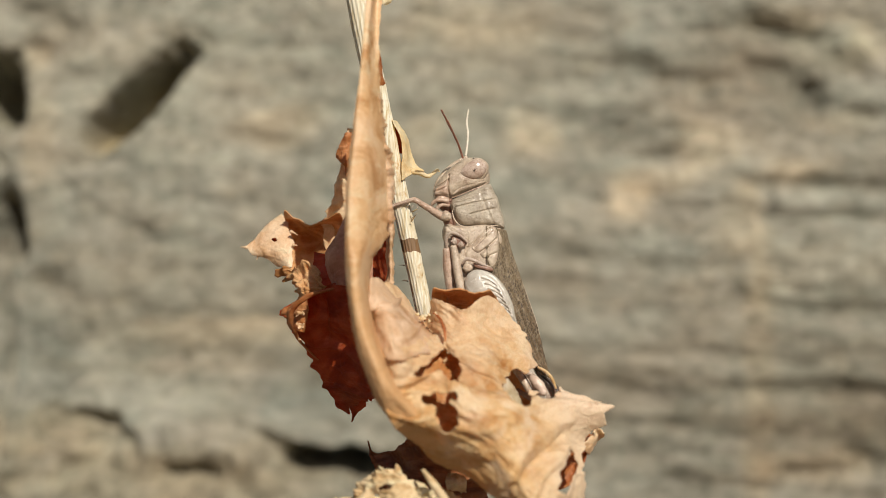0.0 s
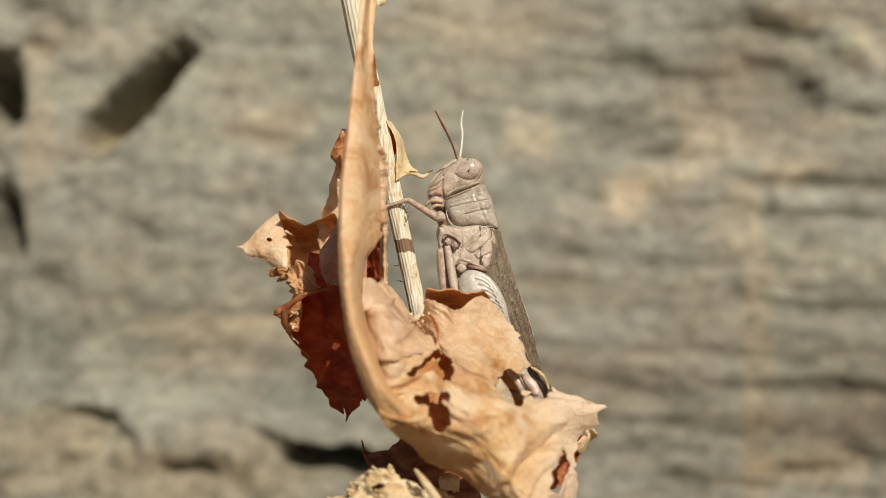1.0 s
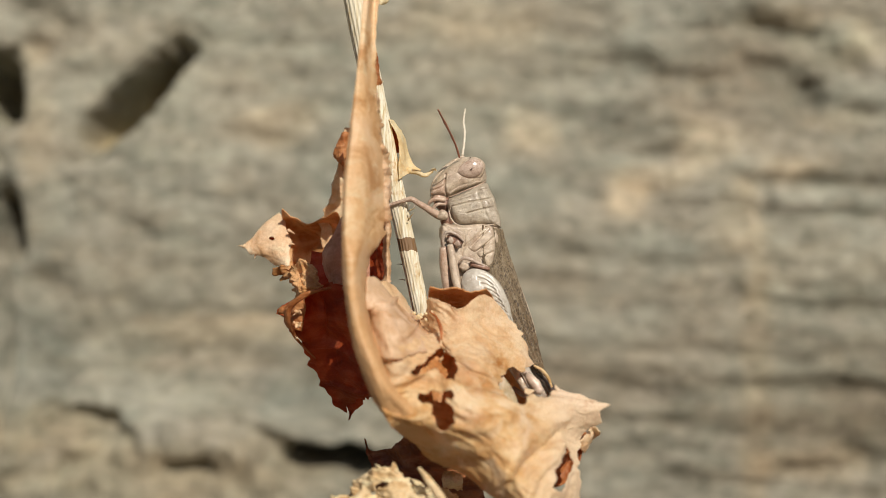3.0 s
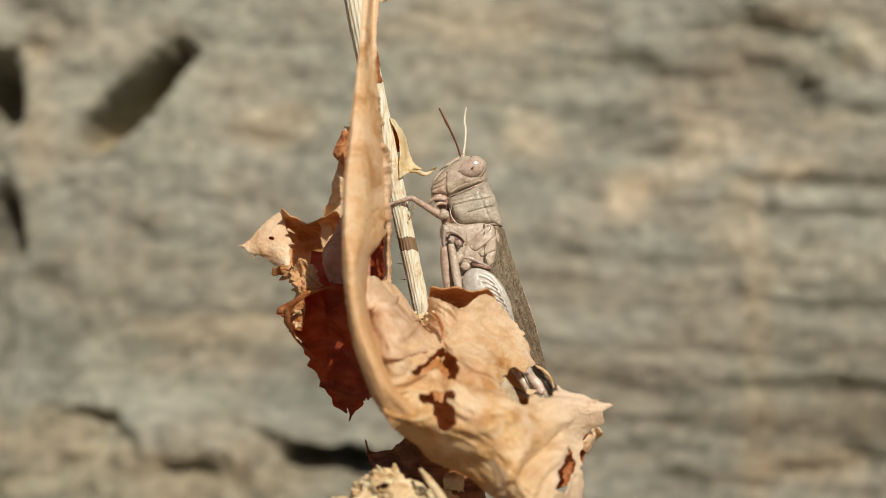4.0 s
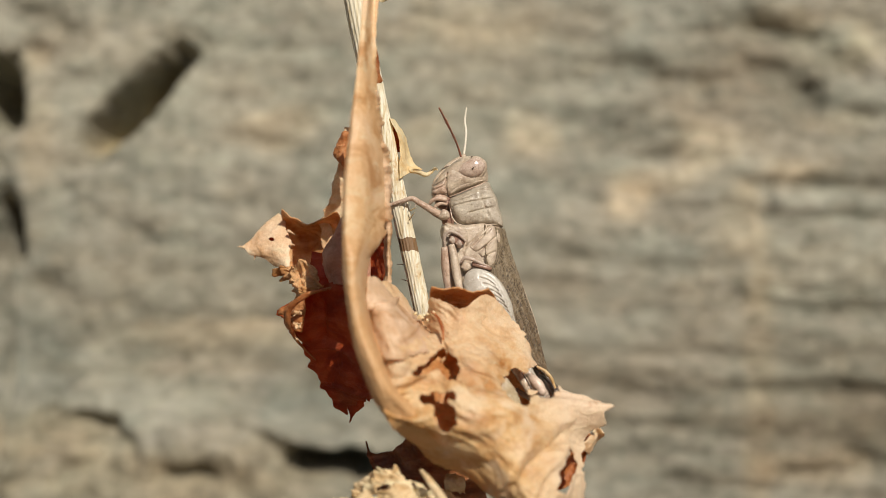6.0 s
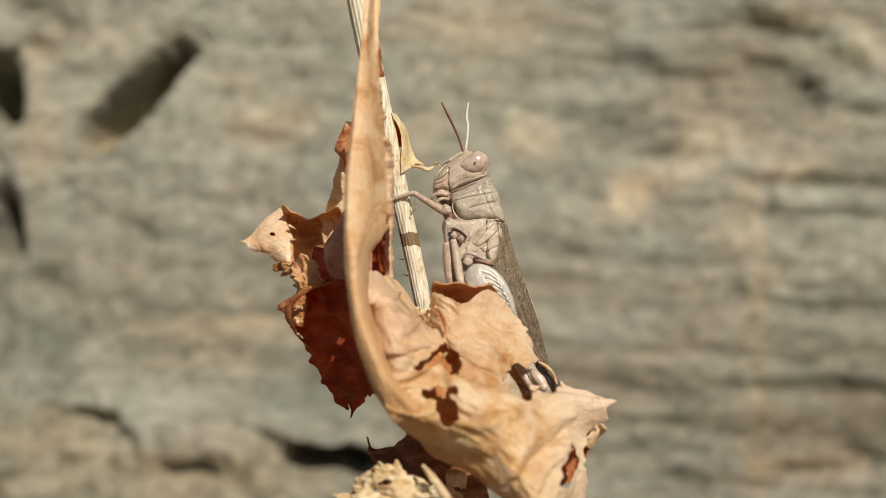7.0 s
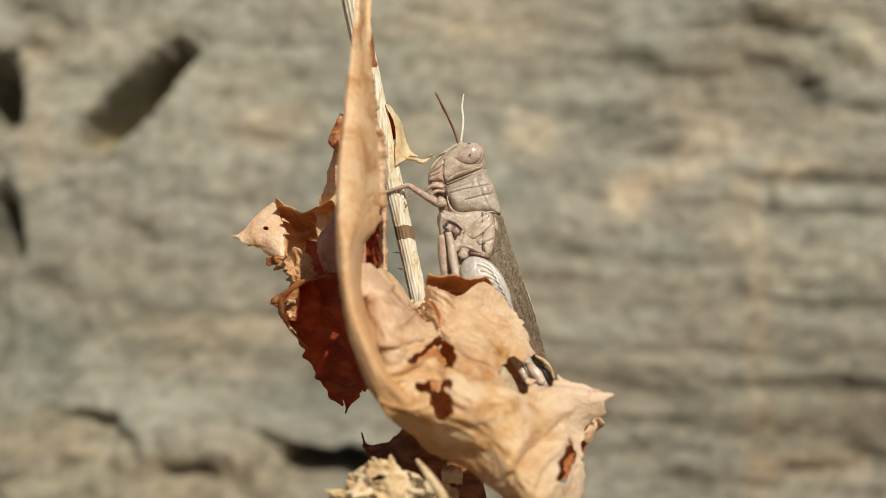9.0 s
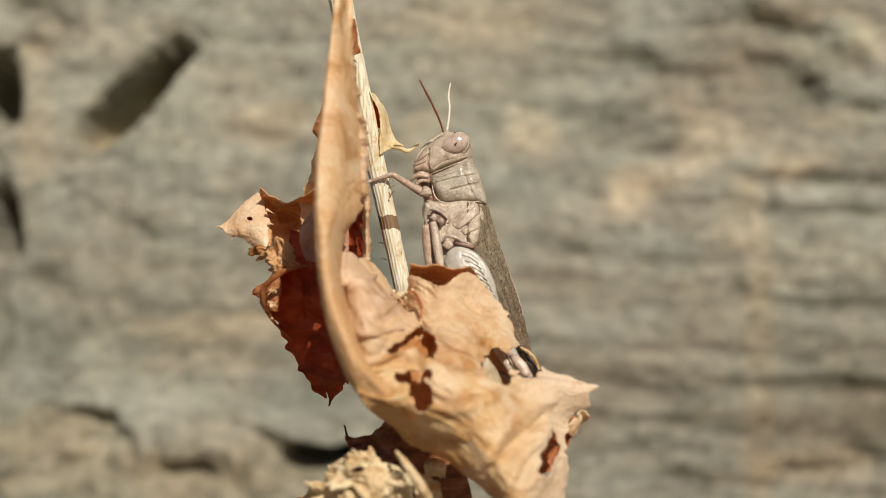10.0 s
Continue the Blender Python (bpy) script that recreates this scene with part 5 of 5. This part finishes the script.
for side, dy in ((-1, 0.0), (1, 1.0)):
    rows = []
    for (lx, ly, lz), (rx, ry, rz) in (
        ((6.23, 3.9, 3.37), (9.27, 6.4, 2.78)), ((6.28, 3.3, 0.08), (10.18, 6.2, -0.59)), ((6.66, 2.7, -3.99), (11.68, 5.2, -5.17)),
        ((9.21, 1.2, -8.97), (13.45, 3.8, -10.48)), ((11.84, 0, -14.48), (14.62, 1.8, -16)), ((13.66, -1.6, -17.45), (14.97, -0.6, -18.07)),
    ):
        row = []
        for q in (0, 0.33, 0.66, 1):
            bulge = 0.6 * math.sin(q * math.pi * 0.6 + 0.35) * math.sin(math.pi * 0.5)
            y = ly + (ry - ly) * q - bulge
            row.append((lx + (rx - lx) * q, y if side < 0 else 2 * (ry + 0.35) - y, lz + (rz - lz) * q))
        rows.append(row)
    leaf_part("wing", hopper, WING, rows, 110, 60, "folded grey-brown wing mottled with dark specks", thick=0.1, seed=41, ruffle=0.12, wrinkle=0.05, pleats=(4, 0.09))
part("wing_edge", tube([(9.3, 6.2, 2.7), (10.22, 6.0, -0.6), (11.72, 5.0, -5.2), (13.5, 3.6, -10.5), (14.66, 1.6, -16.0), (15.0, -0.8, -18.0)], [0.08, 0.1, 0.11, 0.11, 0.1, 0.06], 8, 8, rough=0.2, seed=9), SKIN, hopper, "pale narrow edge of the folded wings")
part("tail", puff([(13.63, -17.69), (14.73, -18.11), (16.17, -19.22), (17.1, -20.91), (16.42, -21.25), (15.41, -20.57), (14.47, -19.22)], -0.6, 1.4, rings=14, around=48, lean=0.1), SKIN_DARK, hopper, "dark brown body end")

# fore leg on the stem
leg = part("fore_leg", tube([(1, 5.4, 4.6), (-0.33, 5, 4.92), (-1.99, 4.6, 5.9), (-3.48, 4.3, 6.79)], [0.5, 0.62, 0.5, 0.42], 14, 6, rough=0.05), SKIN_ROSE, hopper, "slender pinkish fore leg gripping the stem")
part("tibia", tube([(-3.4, 4.3, 6.79), (-4.31, 4.2, 7.2), (-5.8, 4.3, 6.79), (-7.47, 4.6, 6.31)], [0.42, 0.4, 0.28, 0.26], 12, 6), SKIN_ROSE, leg)
part("tarsus", tube([(-7.3, 4.5, 6.39), (-8.11, 4.2, 5.96), (-8.76, 4, 5.7)], [0.28, 0.25, 0.15], 8, 5), SKIN_PINK, leg)
part("coxa", puff([(-0.34, 4.99), (0.25, 5.67), (1.1, 5.33), (1.27, 4.49), (0.59, 4.15), (-0.34, 4.32)], 5.0, 0.85, rings=12, around=40, lumps=0.2), SKIN, leg, "pale leg joint")
for k in range(5):
    part("spur", tube([(-2.16, 4.4, 5.72), (-2.32, 4.2, 5.46), (-2.48, 4.1, 5.21)] if k == 0 else [tuple(np.array((-2.98, 4.3, 6.21)) + (0.7 * -k, 0, 0.12 * k)), tuple(np.array((-3.06, 4.2, 5.96)) + (0.7 * -k, 0, 0.1 * k)), tuple(np.array((-3.23, 4.1, 5.79)) + (0.7 * -k, 0, 0.1 * k))], [0.07, 0.05, 0.02], 5, 2), SKIN_PINK, leg)
# middle leg
leg = part("middle_leg", tube([(1.47, 2.6, 0.41), (1.8, 2.4, -1.14), (2.19, 1.9, -3.58), (2.75, 1.3, -6.55)], [0.5, 0.6, 0.65, 0.6], 16, 6), SKIN, hopper, "pale middle leg folded against the body")
part("socket_lip", tube([(0.57, 2.8, -0.08), (0.49, 2.5, 1.39), (1.14, 2.3, 2.28), (2.36, 2.2, 1.96), (3.59, 2.4, 0.9)], [0.16, 0.24, 0.26, 0.24, 0.12], 10, 8), SKIN_PINK, leg, "pinkish lip of the leg socket")
part("socket", puff([(1.02, 1.78), (1.69, 2.12), (2.71, 1.69), (3.47, 0.85), (2.88, 0.25), (1.69, 0.59)], 3.0, 0.6, rings=10, around=40), SKIN_UMBER, leg, "dark leg socket")
part("knob", puff([(1.02, 1.1), (1.61, 1.61), (2.03, 1.02), (1.61, 0.42)], 2.6, 0.6, rings=10, around=36, lumps=0.35), SKIN_PINK, leg, "pale joint knob")
part("knob", puff([(2.03, 0.59), (2.62, 1.02), (3.05, 0.34), (2.45, -0.08)], 2.6, 0.6, rings=10, around=36, lumps=0.35), SKIN_PINK, leg, "pale joint knob")
part("tibia", tube([(0.57, 3.2, 0.08), (0.74, 3.2, -2.38), (1.07, 3.2, -4.85), (1.56, 3, -8.12)], [0.6, 0.8, 0.8, 0.6], 14, 6), SKIN_ROSE, leg)
# hind leg
leg = part("hind_leg", puff([(3.05, -4.99), (3.56, -3.64), (4.91, -2.96), (6.6, -3.3), (8.46, -4.82), (9.9, -7.7), (10.67, -10.92), (12.36, -16), (14.56, -20.23), (14.05, -21.25), (12.36, -19.38), (9.82, -16), (7.11, -12.19), (4.57, -8.38), (3.39, -6.69)], 0.5, 1.4, lean=0.14,
                            around=170, rings=46, lumps=0.015,
                            grooves=[([(5.5 + 0.46 * k, -4.25 - 0.80 * k), (6.5 + 0.46 * k, -4.55 - 0.80 * k), (7.5 + 0.42 * k, -5.25 - 0.80 * k)], 0.13, 0.42) for k in range(12)] +
                            [([(5.9, -3.4), (7.6, -4.5), (9.2, -7.4), (10.4, -11.2)], 0.12, 0.3)]), SKIN_WHITE, hopper, "thick pale hind leg with herringbone ridges")
part("socket_lip", tube([(2.77, 2.4, -2.2), (3.42, 2.2, -1.47), (4.4, 2.1, -1.63), (5.46, 2.2, -2.12), (6.95, 2.6, -2.7)], [0.14, 0.24, 0.26, 0.24, 0.12], 10, 8), SKIN_PINK, leg, "pinkish lip of the leg socket")
part("socket", puff([(4.4, -1.95), (5.76, -2.29), (7.2, -2.79), (7.03, -3.3), (5.59, -3.05), (4.49, -2.62)], 2.7, 0.6, rings=10, around=40), SKIN_UMBER, leg, "dark leg socket")
part("knob", puff([(2.79, -2.88), (3.22, -2.12), (4.06, -2.29), (4.23, -2.96), (3.39, -3.39)], 2.6, 0.7, rings=12, around=40, lumps=0.35), SKIN, leg, "pale shiny joint knob")
part("knee", puff([(13.71, -19.55), (14.39, -18.79), (15.24, -19.22), (15.58, -20.57), (14.9, -21.67), (14.05, -21.42), (13.63, -20.57)], -0.2, 1.2, rings=14, around=48), SKIN_PINK, leg, "rounded pale knee")
part("tibia", tube([(13.8, -1, -20.07), (13.17, 0.5, -21.21), (11.87, 2, -21.06), (10.74, 3, -20.42)], [0.5, 0.5, 0.4, 0.3], 14, 6), SKIN_PINK, leg)
leg = part("hind_leg", tube([(9.84, -1, -16.42), (10.38, -3, -16.93), (11.14, -4, -18.02), (11.86, -4.5, -19.41)], [0.5, 0.62, 0.62, 0.5], 14, 6, rough=0.1), SKIN, hopper, "pale far hind leg behind the leaf")
part("tibia", tube([(11.9, -1, -17.53), (12.48, -3, -18.02), (13.27, -3.6, -18.86), (13.77, -4, -19.88)], [0.45, 0.7, 0.8, 0.6], 18, 6, rough=0.2, seed=5), SKIN_BLUSH, leg, "pale pinkish rounded joint")
part("ridge", tube([(10.71, -3.6, -16.84), (11.46, -4.6, -17.77), (12.27, -5, -19.25)], [0.06, 0.09, 0.06], 8, 6), SKIN_DARK, leg, "dark stripe along the leg")
part("body_rim", tube([(13.22, -2, -16.44), (14.29, -2.2, -17.04), (15.13, -2.4, -18.03), (15.65, -2.6, -19.33)], [0.15, 0.24, 0.24, 0.15], 10, 8), LEAF_YELLOW, hopper, "tan rim of the body end")
settle(hopper)


def motions():
    """The plant and the grasshopper keep still; only the camera drifts."""
    return None


motions()
